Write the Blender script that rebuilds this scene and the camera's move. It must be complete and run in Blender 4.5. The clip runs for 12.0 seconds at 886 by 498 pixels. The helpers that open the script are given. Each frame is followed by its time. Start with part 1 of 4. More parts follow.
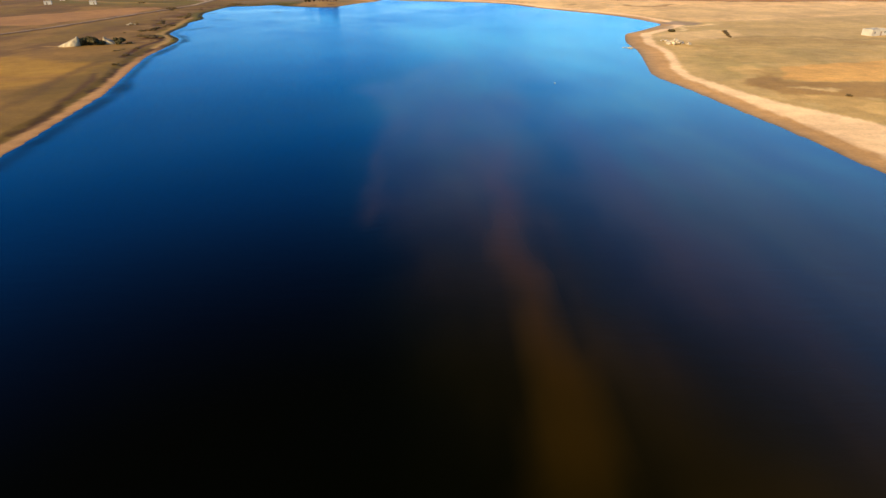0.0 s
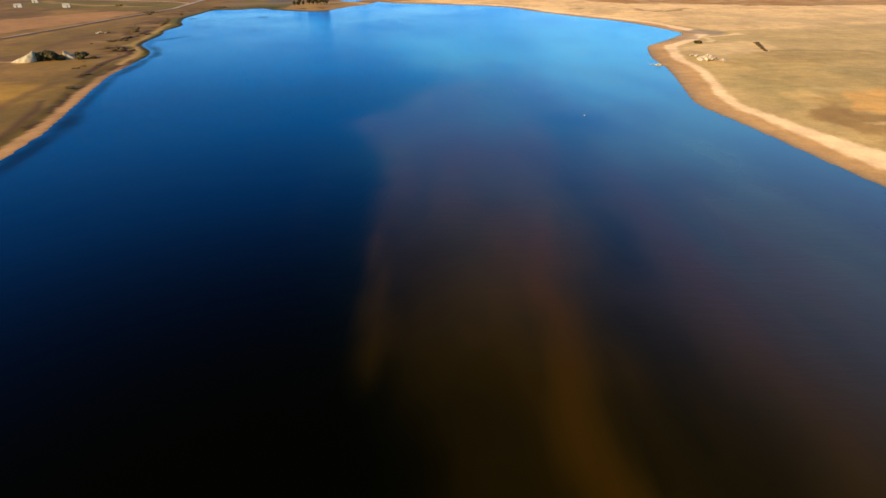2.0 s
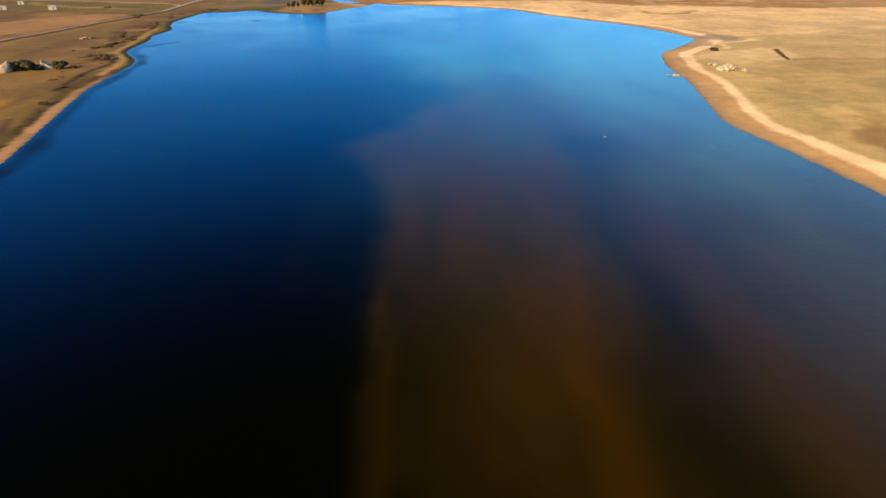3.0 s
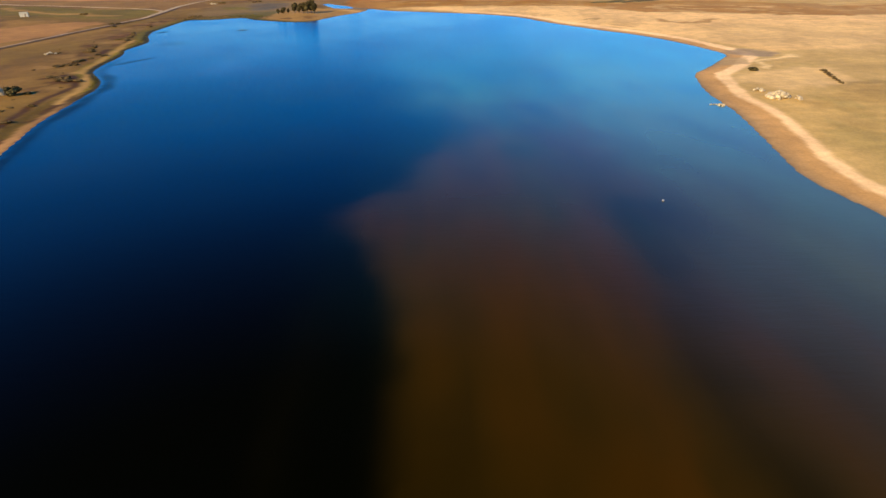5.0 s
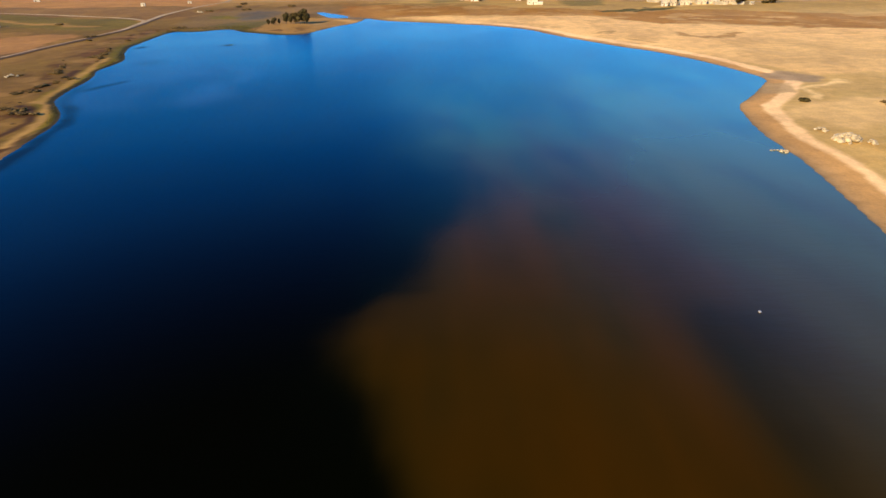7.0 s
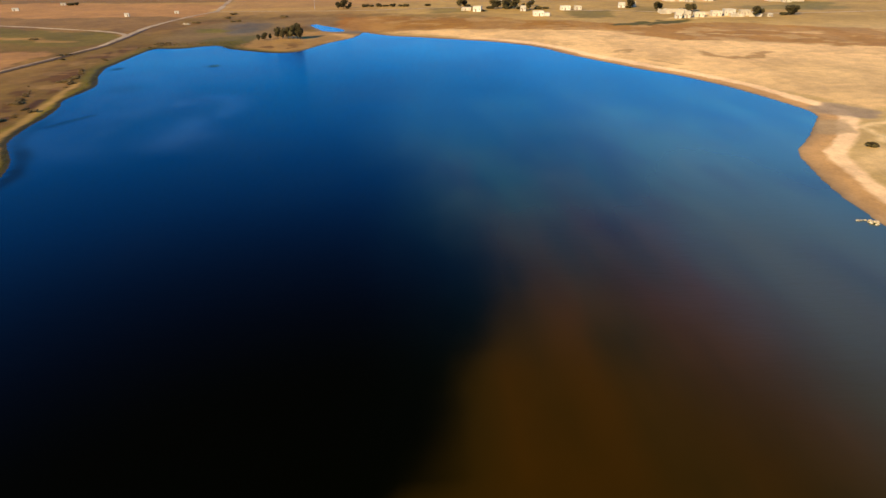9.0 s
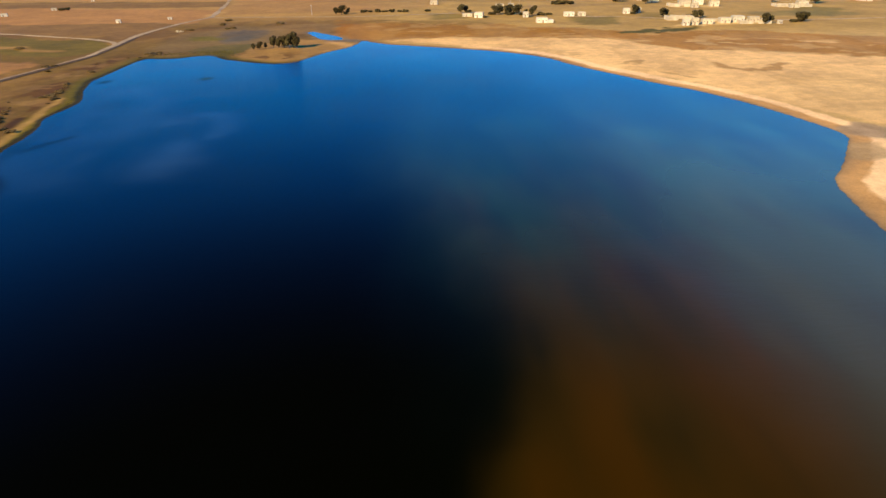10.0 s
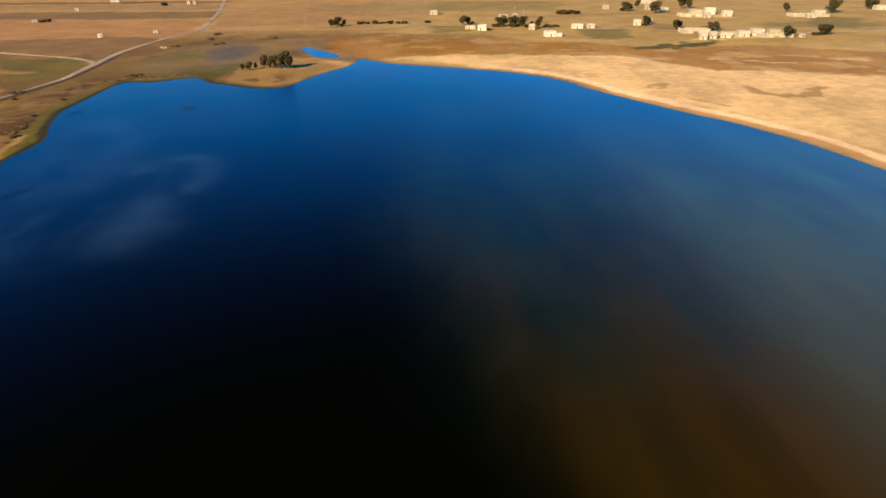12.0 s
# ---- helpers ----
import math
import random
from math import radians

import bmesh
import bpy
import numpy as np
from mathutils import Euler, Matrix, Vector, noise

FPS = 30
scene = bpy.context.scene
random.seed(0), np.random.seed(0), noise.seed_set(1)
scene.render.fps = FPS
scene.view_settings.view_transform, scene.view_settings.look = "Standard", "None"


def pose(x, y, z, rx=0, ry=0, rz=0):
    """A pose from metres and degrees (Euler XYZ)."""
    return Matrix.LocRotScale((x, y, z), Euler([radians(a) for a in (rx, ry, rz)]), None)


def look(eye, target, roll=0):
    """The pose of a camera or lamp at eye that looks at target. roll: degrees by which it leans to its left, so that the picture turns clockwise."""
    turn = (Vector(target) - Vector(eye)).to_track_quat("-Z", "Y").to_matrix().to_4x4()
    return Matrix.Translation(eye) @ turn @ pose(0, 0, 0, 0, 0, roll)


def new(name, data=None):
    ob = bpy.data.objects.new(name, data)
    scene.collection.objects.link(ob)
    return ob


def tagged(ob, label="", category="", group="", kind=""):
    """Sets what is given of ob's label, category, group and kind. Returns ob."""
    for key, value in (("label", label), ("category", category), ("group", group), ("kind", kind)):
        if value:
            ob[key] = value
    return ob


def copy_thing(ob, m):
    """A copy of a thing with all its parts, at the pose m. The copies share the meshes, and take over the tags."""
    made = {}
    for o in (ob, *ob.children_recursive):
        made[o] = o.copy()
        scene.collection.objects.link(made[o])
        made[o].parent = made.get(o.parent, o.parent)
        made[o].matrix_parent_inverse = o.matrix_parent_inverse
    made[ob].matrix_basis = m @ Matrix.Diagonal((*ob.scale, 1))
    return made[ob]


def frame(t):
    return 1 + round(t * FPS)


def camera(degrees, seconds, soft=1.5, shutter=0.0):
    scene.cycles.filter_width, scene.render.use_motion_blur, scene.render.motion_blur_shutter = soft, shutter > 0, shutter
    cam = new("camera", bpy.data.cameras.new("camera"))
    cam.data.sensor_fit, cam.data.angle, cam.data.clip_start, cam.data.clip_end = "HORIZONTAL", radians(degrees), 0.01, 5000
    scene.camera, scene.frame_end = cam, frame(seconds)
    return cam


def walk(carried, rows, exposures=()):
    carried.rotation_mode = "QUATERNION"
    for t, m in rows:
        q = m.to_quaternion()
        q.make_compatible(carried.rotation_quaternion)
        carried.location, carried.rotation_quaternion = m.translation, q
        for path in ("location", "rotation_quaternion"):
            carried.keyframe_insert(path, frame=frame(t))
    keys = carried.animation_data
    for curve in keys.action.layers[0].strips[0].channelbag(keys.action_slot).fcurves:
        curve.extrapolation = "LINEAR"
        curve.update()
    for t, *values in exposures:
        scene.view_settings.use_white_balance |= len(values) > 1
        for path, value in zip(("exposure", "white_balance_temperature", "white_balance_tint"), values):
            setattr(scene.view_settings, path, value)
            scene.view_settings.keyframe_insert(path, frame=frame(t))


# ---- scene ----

cam = camera(75.0, 12.0, soft=1.45)
PATH = [
    (0, (-0.00, -0.03, 32.00), (-0.05, 89.01, -13.53), -0.84),
    (1, (-1.73, 14.52, 33.33), (-1.22, 103.41, -12.47), -0.80),
    (2, (-3.48, 28.99, 34.65), (-2.45, 117.73, -11.44), -0.81),
    (3, (-5.23, 43.40, 36.02), (-3.72, 131.99, -10.34), -0.83),
    (4, (-6.97, 57.76, 37.51), (-5.01, 146.22, -9.08), -0.85),
    (5, (-8.69, 72.09, 39.14), (-6.28, 160.46, -7.62), -0.85),
    (6, (-10.37, 86.41, 40.95), (-7.55, 174.71, -5.91), -0.82),
    (7, (-12.03, 100.72, 42.92), (-8.79, 188.99, -3.97), -0.76),
    (8, (-13.66, 115.03, 45.05), (-10.01, 203.30, -1.81), -0.70),
    (9, (-15.26, 129.36, 47.31), (-11.22, 217.65, 0.53), -0.63),
    (10, (-16.83, 143.70, 49.64), (-12.41, 232.03, 2.97), -0.59),
    (11, (-18.40, 158.06, 51.98), (-13.62, 246.43, 5.42), -0.60),
    (12, (-19.96, 172.45, 54.24), (-14.86, 260.84, 7.74), -0.70),
]
walk(cam, [(t, look(eye, target, roll)) for t, eye, target, roll in PATH])

# ---- light: low afternoon sun from behind and to the west, clear sky ----
SUN_EL, SUN_AZ = radians(26), radians(225)
world = bpy.data.worlds.new("sky")
scene.world = world
world.use_nodes = True
wn, wl = world.node_tree.nodes, world.node_tree.links
sky = wn.new("ShaderNodeTexSky")
sky.sky_type = "NISHITA"
sky.sun_disc = False
sky.sun_elevation, sky.sun_rotation = SUN_EL, SUN_AZ
sky.altitude, sky.air_density, sky.dust_density, sky.ozone_density = 600, 1.0, 0.2, 4.0
deep = wn.new("ShaderNodeHueSaturation")
deep.inputs["Hue"].default_value, deep.inputs["Saturation"].default_value = 0.517, 1.77
wl.new(sky.outputs[0], deep.inputs["Color"])
wl.new(deep.outputs[0], wn["Background"].inputs[0])
wn["Background"].inputs[1].default_value = 0.15
sun_data = bpy.data.lights.new("sun", "SUN")
sun_data.energy, sun_data.angle, sun_data.color = 3.9, radians(0.5), (1.0, 0.84, 0.56)
sun = new("sun", sun_data)
sun.matrix_world = look((0, 0, 0), (-math.sin(SUN_AZ) * math.cos(SUN_EL), -math.cos(SUN_AZ) * math.cos(SUN_EL), -math.sin(SUN_EL)))
scene.view_settings.exposure = 1.15


# ---- small tools ----
def lattice(seed):
    return np.random.RandomState(seed).rand(256, 256)


def value_noise(x, y, size, seed):
    """Smooth noise 0..1 with lumps of the given size in metres."""
    table = lattice(seed)
    u, v = np.asarray(x) / size, np.asarray(y) / size
    i, j = np.floor(u).astype(int), np.floor(v).astype(int)
    fu, fv = u - i, v - j
    fu, fv = fu * fu * (3 - 2 * fu), fv * fv * (3 - 2 * fv)
    a, b = table[i % 256, j % 256], table[(i + 1) % 256, j % 256]
    c, d = table[i % 256, (j + 1) % 256], table[(i + 1) % 256, (j + 1) % 256]
    return (a * (1 - fu) + b * fu) * (1 - fv) + (c * (1 - fu) + d * fu) * fv


def fbm(x, y, size, seed, octaves=4):
    total, weight, out = 0.0, 1.0, 0.0
    for k in range(octaves):
        out = out + weight * value_noise(x, y, size / 2**k, seed + k)
        total += weight
        weight *= 0.55
    return out / total


def smooth(a, b, v):
    s = np.clip((v - a) / (b - a), 0, 1)
    return s * s * (3 - 2 * s)


def line_distance(x, y, points):
    """Distance to an open line of points, and how far along it (0..1 by points)."""
    best = np.full(np.shape(x), 1e9)
    along = np.zeros(np.shape(x))
    n = len(points) - 1
    for k in range(n):
        (ax, ay), (bx, by) = points[k], points[k + 1]
        dx, dy = bx - ax, by - ay
        s = np.clip(((x - ax) * dx + (y - ay) * dy) / (dx * dx + dy * dy), 0, 1)
        d = np.hypot(x - ax - s * dx, y - ay - s * dy)
        closer = d < best
        best = np.where(closer, d, best)
        along = np.where(closer, (k + s) / n, along)
    return best, along


def inside(x, y, points):
    odd = np.zeros(np.shape(x), bool)
    for (ax, ay), (bx, by) in zip(points, points[1:] + points[:1]):
        if ay != by:
            odd ^= ((ay > y) != (by > y)) & (x < (bx - ax) * (y - ay) / (by - ay) + ax)
    return odd


def rounded(points, times=2):
    """Cuts the corners of a closed line."""
    for _ in range(times):
        out = []
        for (ax, ay), (bx, by) in zip(points, points[1:] + points[:1]):
            out += [(0.78 * ax + 0.22 * bx, 0.78 * ay + 0.22 * by), (0.22 * ax + 0.78 * bx, 0.22 * ay + 0.78 * by)]
        points = out
    return points


# ---- the lake's outline ----
WEST_SHORE = [(-90, -120), (-76, 40), (-81, 103), (-85, 130), (-91, 163), (-101, 195), (-107, 219), (-109.2, 235), (-110.8, 247), (-112, 259), (-114.8, 267.5), (-118, 274),
              (-123.5, 282), (-128.2, 289.5), (-130.6, 300), (-131.5, 313), (-134, 327), (-138.2, 337), (-138.6, 343), (-137.4, 357), (-138.8, 365), (-145.5, 378),
              (-148.5, 389), (-151.8, 402), (-151, 418), (-152.2, 440), (-150.5, 454)]
NORTH_SHORE = [(-142, 451.5), (-133.5, 452.5), (-128, 458), (-118.5, 460.5), (-110, 447.5), (-101, 442), (-89, 434), (-80, 431.5), (-72, 435), (-66, 452), (-59, 466), (-50, 479), (-47, 490), (-45, 505),
               (-38, 495), (-30, 487), (-14, 479), (4, 470), (30, 456), (49, 437), (58, 413)]
EAST_SHORE = [(71, 390), (82, 370), (90, 360), (100, 338), (106, 314), (108.5, 299), (100, 288), (90, 275), (80.5, 265), (75.5, 248), (73, 237),
              (71, 215), (65, 188), (61, 170), (64, 152), (66.5, 130), (69, 108), (70, 88), (76, 40), (90, -120), (0, -190)]
SHORE = rounded(WEST_SHORE + NORTH_SHORE + EAST_SHORE, 1)
POND = [(-84, 543), (-80, 548), (-72, 536), (-64, 527), (-57, 516), (-57, 508), (-64, 507), (-71, 511), (-76, 524)]


def shore_distance(x, y):
    """Metres from the water's edge, land positive."""
    x, y = np.asarray(x, float), np.asarray(y, float)
    wob = (1.4 - 0.8 * smooth(0, 50, x)) * (fbm(x, y, 22, 5, 3) - 0.5)
    d, _ = line_distance(x, y, SHORE + SHORE[:1])
    lake = np.where(inside(x, y, SHORE), -d, d)
    p, _ = line_distance(x, y, POND + POND[:1])
    pond = np.where(inside(x, y, POND), -p, p)
    return lake + wob, pond + 2 * wob


def west_side(x, y):
    return smooth(-30, -60, x) * smooth(560, 440, y)


def heights(x, y):
    x, y = np.asarray(x, float), np.asarray(y, float)
    lake, pond = shore_distance(x, y)
    west = west_side(x, y) * smooth(450, 410, y)
    up = np.maximum(lake, 0)
    flat = 0.9 * (1 - np.exp(-up * 0.045))
    scarp = (0.5 - 0.32 * smooth(235, 265, y)) * smooth(4.2, 5.6, up + 3.5 * (fbm(x, y, 22, 31) - 0.5)) + 0.12 * smooth(0, 4, up)
    land = flat * (1 - west) + (scarp + 0.3 * (1 - np.exp(-up * 0.03))) * west
    wet = np.exp(-(((x + 122) / 26) ** 2 + ((y - 515) / 52) ** 2)) + np.exp(-(((x + 80) / 28) ** 2 + ((y - 515) / 40) ** 2))
    land = land * (1 - 0.75 * np.clip(wet, 0, 1))
    land = land + np.clip(up / 30, 0, 1) * (0.5 * (fbm(x, y, 60, 11) - 0.5) + 0.16 * (fbm(x, y, 9, 17, 2) - 0.5))
    mud = np.exp(-(((x - 117) / 11) ** 2 + ((y - 302) / 10) ** 2))
    land = np.maximum(land * (1 - 0.85 * mud), 0.05 + 0.02 * up.clip(0, 3))
    land = np.where(pond < 6, np.minimum(land, 0.06 + 0.12 * pond), land)
    land = land + 26 * smooth(1100, 4500, np.hypot(x, y - 300)) * fbm(x, y, 900, 41, 3)
    bed = np.maximum(0.07 * lake, -3.0)
    return np.where(lake < 0, bed, land)


def ground_height(x, y):
    return float(heights(np.array([x]), np.array([y]))[0])


# ---- materials ----
def material(name, rough=0.8, spec=0.3):
    mat = bpy.data.materials.new(name)
    mat.use_nodes = True
    n, l = mat.node_tree.nodes, mat.node_tree.links
    p = n["Principled BSDF"]
    p.inputs["Roughness"].default_value = rough
    p.inputs["Specular IOR Level"].default_value = spec
    return mat, n, l, p


def mix_colour(n, l, kind, factor, a, b):
    m = n.new("ShaderNodeMix")
    m.data_type, m.blend_type = "RGBA", kind
    for socket, value in ((m.inputs[0], factor), (m.inputs[6], a), (m.inputs[7], b)):
        if isinstance(value, bpy.types.NodeSocket):
            l.new(value, socket)
        elif isinstance(value, (int, float)):
            socket.default_value = value
        else:
            socket.default_value = (*value, 1)
    return m.outputs[2]


def noise_node(n, l, scale, detail=4, rough=0.6, coords="Object", stretch=None):
    tc = n.new("ShaderNodeTexCoord")
    out = tc.outputs[coords]
    if stretch:
        mp = n.new("ShaderNodeMapping")
        mp.inputs["Scale"].default_value = stretch
        l.new(out, mp.inputs[0])
        out = mp.outputs[0]
    t = n.new("ShaderNodeTexNoise")
    t.inputs["Scale"].default_value, t.inputs["Detail"].default_value, t.inputs["Roughness"].default_value = scale, detail, rough
    l.new(out, t.inputs["Vector"])
    return t.outputs[0]


def ramp(n, l, value, a, b, va=0.0, vb=1.0):
    r = n.new("ShaderNodeMapRange")
    r.interpolation_type = "SMOOTHSTEP"
    for k, v in zip((1, 2, 3, 4), (a, b, va, vb)):
        r.inputs[k].default_value = v
    l.new(value, r.inputs[0])
    return r.outputs[0]


def bump(n, l, p, height, strength, distance):
    b = n.new("ShaderNodeBump")
    b.inputs["Strength"].default_value, b.inputs["Distance"].default_value = strength, distance
    l.new(height, b.inputs["Height"])
    l.new(b.outputs[0], p.inputs["Normal"])


def grained(name, colour, scale=3.0, amount=0.35, rough=0.85, big=0.25, spec=0.25, relief=0.3):
    """A matt surface with grain and larger stains."""
    mat, n, l, p = material(name, rough, spec)
    fine = ramp(n, l, noise_node(n, l, scale, 5), 0.3, 0.7, 1 - amount, 1 + amount * 0.6)
    wide = ramp(n, l, noise_node(n, l, scale * 0.15, 3), 0.3, 0.7, 1 - big, 1 + big * 0.5)
    info = n.new("ShaderNodeObjectInfo")
    one = ramp(n, l, info.outputs["Random"], 0, 1, 0.85, 1.12)
    c = mix_colour(n, l, "MULTIPLY", 1.0, colour, fine)
    c = mix_colour(n, l, "MULTIPLY", 1.0, c, wide)
    c = mix_colour(n, l, "MULTIPLY", 1.0, c, one)
    l.new(c, p.inputs["Base Color"])
    bump(n, l, p, noise_node(n, l, scale * 2, 4), relief, 0.05)
    return mat


def ground_material():
    mat, n, l, p = material("dry_ground", 0.95, 0.1)
    cover = n.new("ShaderNodeVertexColor")
    cover.layer_name = "cover"
    wide = ramp(n, l, noise_node(n, l, 0.035, 5, 0.6), 0.3, 0.7, 0.84, 1.12)
    mid = ramp(n, l, noise_node(n, l, 0.22, 5, 0.65), 0.3, 0.7, 0.88, 1.09)
    fine = ramp(n, l, noise_node(n, l, 1.6, 4, 0.7), 0.3, 0.7, 0.90, 1.07)
    furrow = ramp(n, l, noise_node(n, l, 0.3, 3, 0.5, stretch=(0.15, 1.0, 1.0)), 0.35, 0.65, 0.96, 1.03)
    c = mix_colour(n, l, "MULTIPLY", 1.0, cover.outputs[0], wide)
    for value in (mid, fine, furrow):
        c = mix_colour(n, l, "MULTIPLY", 1.0, c, value)
    l.new(c, p.inputs["Base Color"])
    bump(n, l, p, noise_node(n, l, 0.9, 6, 0.7), 0.35, 0.2)
    return mat


def curve_node(n, l, value, points):
    """A smooth curve through the points, read at the value."""
    c = n.new("ShaderNodeFloatCurve")
    line = c.mapping.curves[0]
    line.points[0].location, line.points[1].location = points[0], points[-1]
    for x, y in points[1:-1]:
        line.points.new(x, y)
    c.mapping.update()
    l.new(value, c.inputs["Value"])
    return c.outputs[0]


def water_material():
    """Dark lake water, browner with silt. Seen through a polarising filter: the surface mirrors the sky
    at low angles and loses its gloss towards the steep ones, later where the wind roughens it."""
    mat = bpy.data.materials.new("lake_water")
    mat.use_nodes = True
    n, l = mat.node_tree.nodes, mat.node_tree.links
    n.remove(n["Principled BSDF"])
    layers = []
    for layer in ("load", "murk"):
        attr = n.new("ShaderNodeVertexColor")
        attr.layer_name = layer
        split = n.new("ShaderNodeSeparateColor")
        l.new(attr.outputs[0], split.inputs[0])
        layers.append(split.outputs)
    (silt, film, weed), (ripple, sky_sheen, shoal) = layers
    c = mix_colour(n, l, "MIX", ramp(n, l, silt, 0.0, 0.55), (0.0008, 0.0008, 0.00015), THIN)
    c = mix_colour(n, l, "MIX", ramp(n, l, silt, 0.08, 1.1), c, SILT)
    c = mix_colour(n, l, "MIX", shoal, c, SHOAL)
    c = mix_colour(n, l, "MIX", film, c, (0.055, 0.095, 0.105))
    c = mix_colour(n, l, "MIX", weed, c, (0.004, 0.006, 0.006))
    body = n.new("ShaderNodeBsdfDiffuse")
    l.new(c, body.inputs["Color"])
    gloss = n.new("ShaderNodeBsdfGlossy")
    gloss.inputs["Color"].default_value = (1, 1, 1, 1)
    l.new(ramp(n, l, noise_node(n, l, 0.02, 4, 0.6), 0.3, 0.7, 0.15, 0.24), gloss.inputs["Roughness"])
    small = noise_node(n, l, 0.8, 5, 0.65, stretch=(0.3, 1.2, 1.0))
    bump(n, l, gloss, small, 0.34, 0.16)
    facing = n.new("ShaderNodeLayerWeight")
    facing.inputs["Blend"].default_value = 0.5
    calm = curve_node(n, l, facing.outputs["Facing"], CALM)
    windy = curve_node(n, l, facing.outputs["Facing"], WINDY)
    f = n.new("ShaderNodeMix")
    for socket, value in ((f.inputs[0], ripple), (f.inputs[2], calm), (f.inputs[3], windy)):
        l.new(value, socket)
    still = n.new("ShaderNodeMath")
    still.operation = "MULTIPLY"
    l.new(f.outputs[0], still.inputs[0])
    l.new(ramp(n, l, weed, 0, 1, 1.0, 0.3), still.inputs[1])
    both = n.new("ShaderNodeMixShader")
    l.new(still.outputs[0], both.inputs[0])
    l.new(body.outputs[0], both.inputs[1])
    l.new(gloss.outputs[0], both.inputs[2])
    # tinted sheen at low angles, added in place of hazy sky reflection
    veil = n.new("ShaderNodeBsdfSheen")
    veil.inputs["Roughness"].default_value = 0.33
    l.new(mix_colour(n, l, "MIX", sky_sheen, (0, 0, 0), SHEEN_TINT), veil.inputs["Color"])
    out = n.new("ShaderNodeAddShader")
    l.new(both.outputs[0], out.inputs[0])
    l.new(veil.outputs[0], out.inputs[1])
    l.new(out.outputs[0], n["Material Output"].inputs["Surface"])
    return mat


THIN, SILT, SHOAL, SHEEN_TINT = (0.0138, 0.0079, 0.0005), (0.041, 0.0130, 0.0002), (0.058, 0.046, 0.012), (0.078, 0.242, 0.120)
CALM = [(0.0, 0.0002), (0.283, 0.0004), (0.416, 0.003), (0.5, 0.0115), (0.549, 0.022), (0.593, 0.038), (0.638, 0.062), (0.691, 0.094), (0.746, 0.142),
        (0.792, 0.18), (0.845, 0.275), (0.895, 0.40), (0.93, 0.52), (0.965, 0.64), (1.0, 0.8)]
WINDY = [(0.0, 0.0005), (0.283, 0.0015), (0.357, 0.006), (0.412, 0.014), (0.448, 0.022), (0.5, 0.038), (0.549, 0.050), (0.593, 0.062), (0.638, 0.078),
         (0.746, 0.165), (0.845, 0.30), (0.895, 0.41), (0.965, 0.64), (1.0, 0.8)]
M_GROUND, M_WATER = ground_material(), water_material()
M_ROAD = grained("pale_dirt_track", (0.46, 0.28, 0.105), 0.5, 0.25, 0.95)
M_TRACK = grained("brown_dirt_track", (0.33, 0.185, 0.065), 0.5, 0.25, 0.95)
M_VERGE = grained("dark_verge", (0.13, 0.068, 0.022), 0.6, 0.4, 0.95)
M_WALL = grained("limewashed_wall", (0.48, 0.36, 0.195), 0.6, 0.18, 0.9)
M_WHITE = grained("white_wall", (0.57, 0.45, 0.265), 0.6, 0.14, 0.9)
M_ROOF = grained("earth_roof", (0.52, 0.39, 0.22), 0.7, 0.3, 0.95)
M_DOOR = grained("weathered_door", (0.26, 0.17, 0.09), 2.0, 0.3, 0.7)
M_GLASS = grained("dark_window", (0.12, 0.09, 0.06), 1.0, 0.1, 0.3, spec=0.5)
M_STONE = grained("pale_stone", (0.46, 0.325, 0.155), 1.2, 0.3, 0.9)
M_MOUND = grained("dug_earth", (0.44, 0.305, 0.135), 0.8, 0.25, 0.95)
M_BARK = grained("bark", (0.12, 0.08, 0.05), 4.0, 0.4, 0.95)
M_LEAF = grained("dusty_leaves", (0.075, 0.052, 0.015), 0.8, 0.45, 0.8, spec=0.05)
M_SHRUB = grained("dry_shrub_leaves", (0.17, 0.10, 0.03), 0.8, 0.45, 0.85, spec=0.05)
M_REED = grained("reeds", (0.15, 0.12, 0.03), 0.6, 0.4, 0.85, spec=0.05)
M_FLOAT = grained("white_float_plastic", (0.26, 0.24, 0.21), 3.0, 0.12, 0.45, spec=0.4)
M_POLE = grained("pole_wood", (0.45, 0.37, 0.27), 2.0, 0.2, 0.9)


# ---- ground: one sheet to the horizon ----
def spaced(knots, steps, far):
    """Grid lines: between each two knots at the given step, then wider and wider out to far."""
    inner = np.concatenate([np.arange(a, b - 1e-6, d) for a, b, d in zip(knots, knots[1:], steps)] + [[knots[-1]]])
    out, d, v = [], steps[-1], knots[-1]
    while v < far:
        d *= 1.22
        v += d
        out.append(v)
    left, d, v = [], steps[0], knots[0]
    while v > -far:
        d *= 1.22
        v -= d
        left.append(v)
    return np.concatenate([left[::-1], inner, out])


def sheet(name, xs, ys, z, mat):
    gx, gy = np.meshgrid(xs, ys)
    verts = np.stack([gx, gy, z(gx, gy)], -1).reshape(-1, 3)
    nx, ny = len(xs), len(ys)
    a = (np.arange(ny - 1)[:, None] * nx + np.arange(nx - 1)[None]).ravel()
    faces = np.stack([a, a + 1, a + nx + 1, a + nx], 1)
    mesh = bpy.data.meshes.new(name)
    mesh.from_pydata(verts.tolist(), [], faces.tolist())
    mesh.polygons.foreach_set("use_smooth", np.ones(len(faces), bool))
    mesh.materials.append(mat)
    return new(name, mesh), gx.ravel(), gy.ravel()


def set_colours(ob, layer, rgb):
    attr = ob.data.color_attributes.new(layer, "FLOAT_COLOR", "POINT")
    attr.data.foreach_set("color", np.c_[rgb, np.ones(len(rgb))].astype(np.float32).ravel())


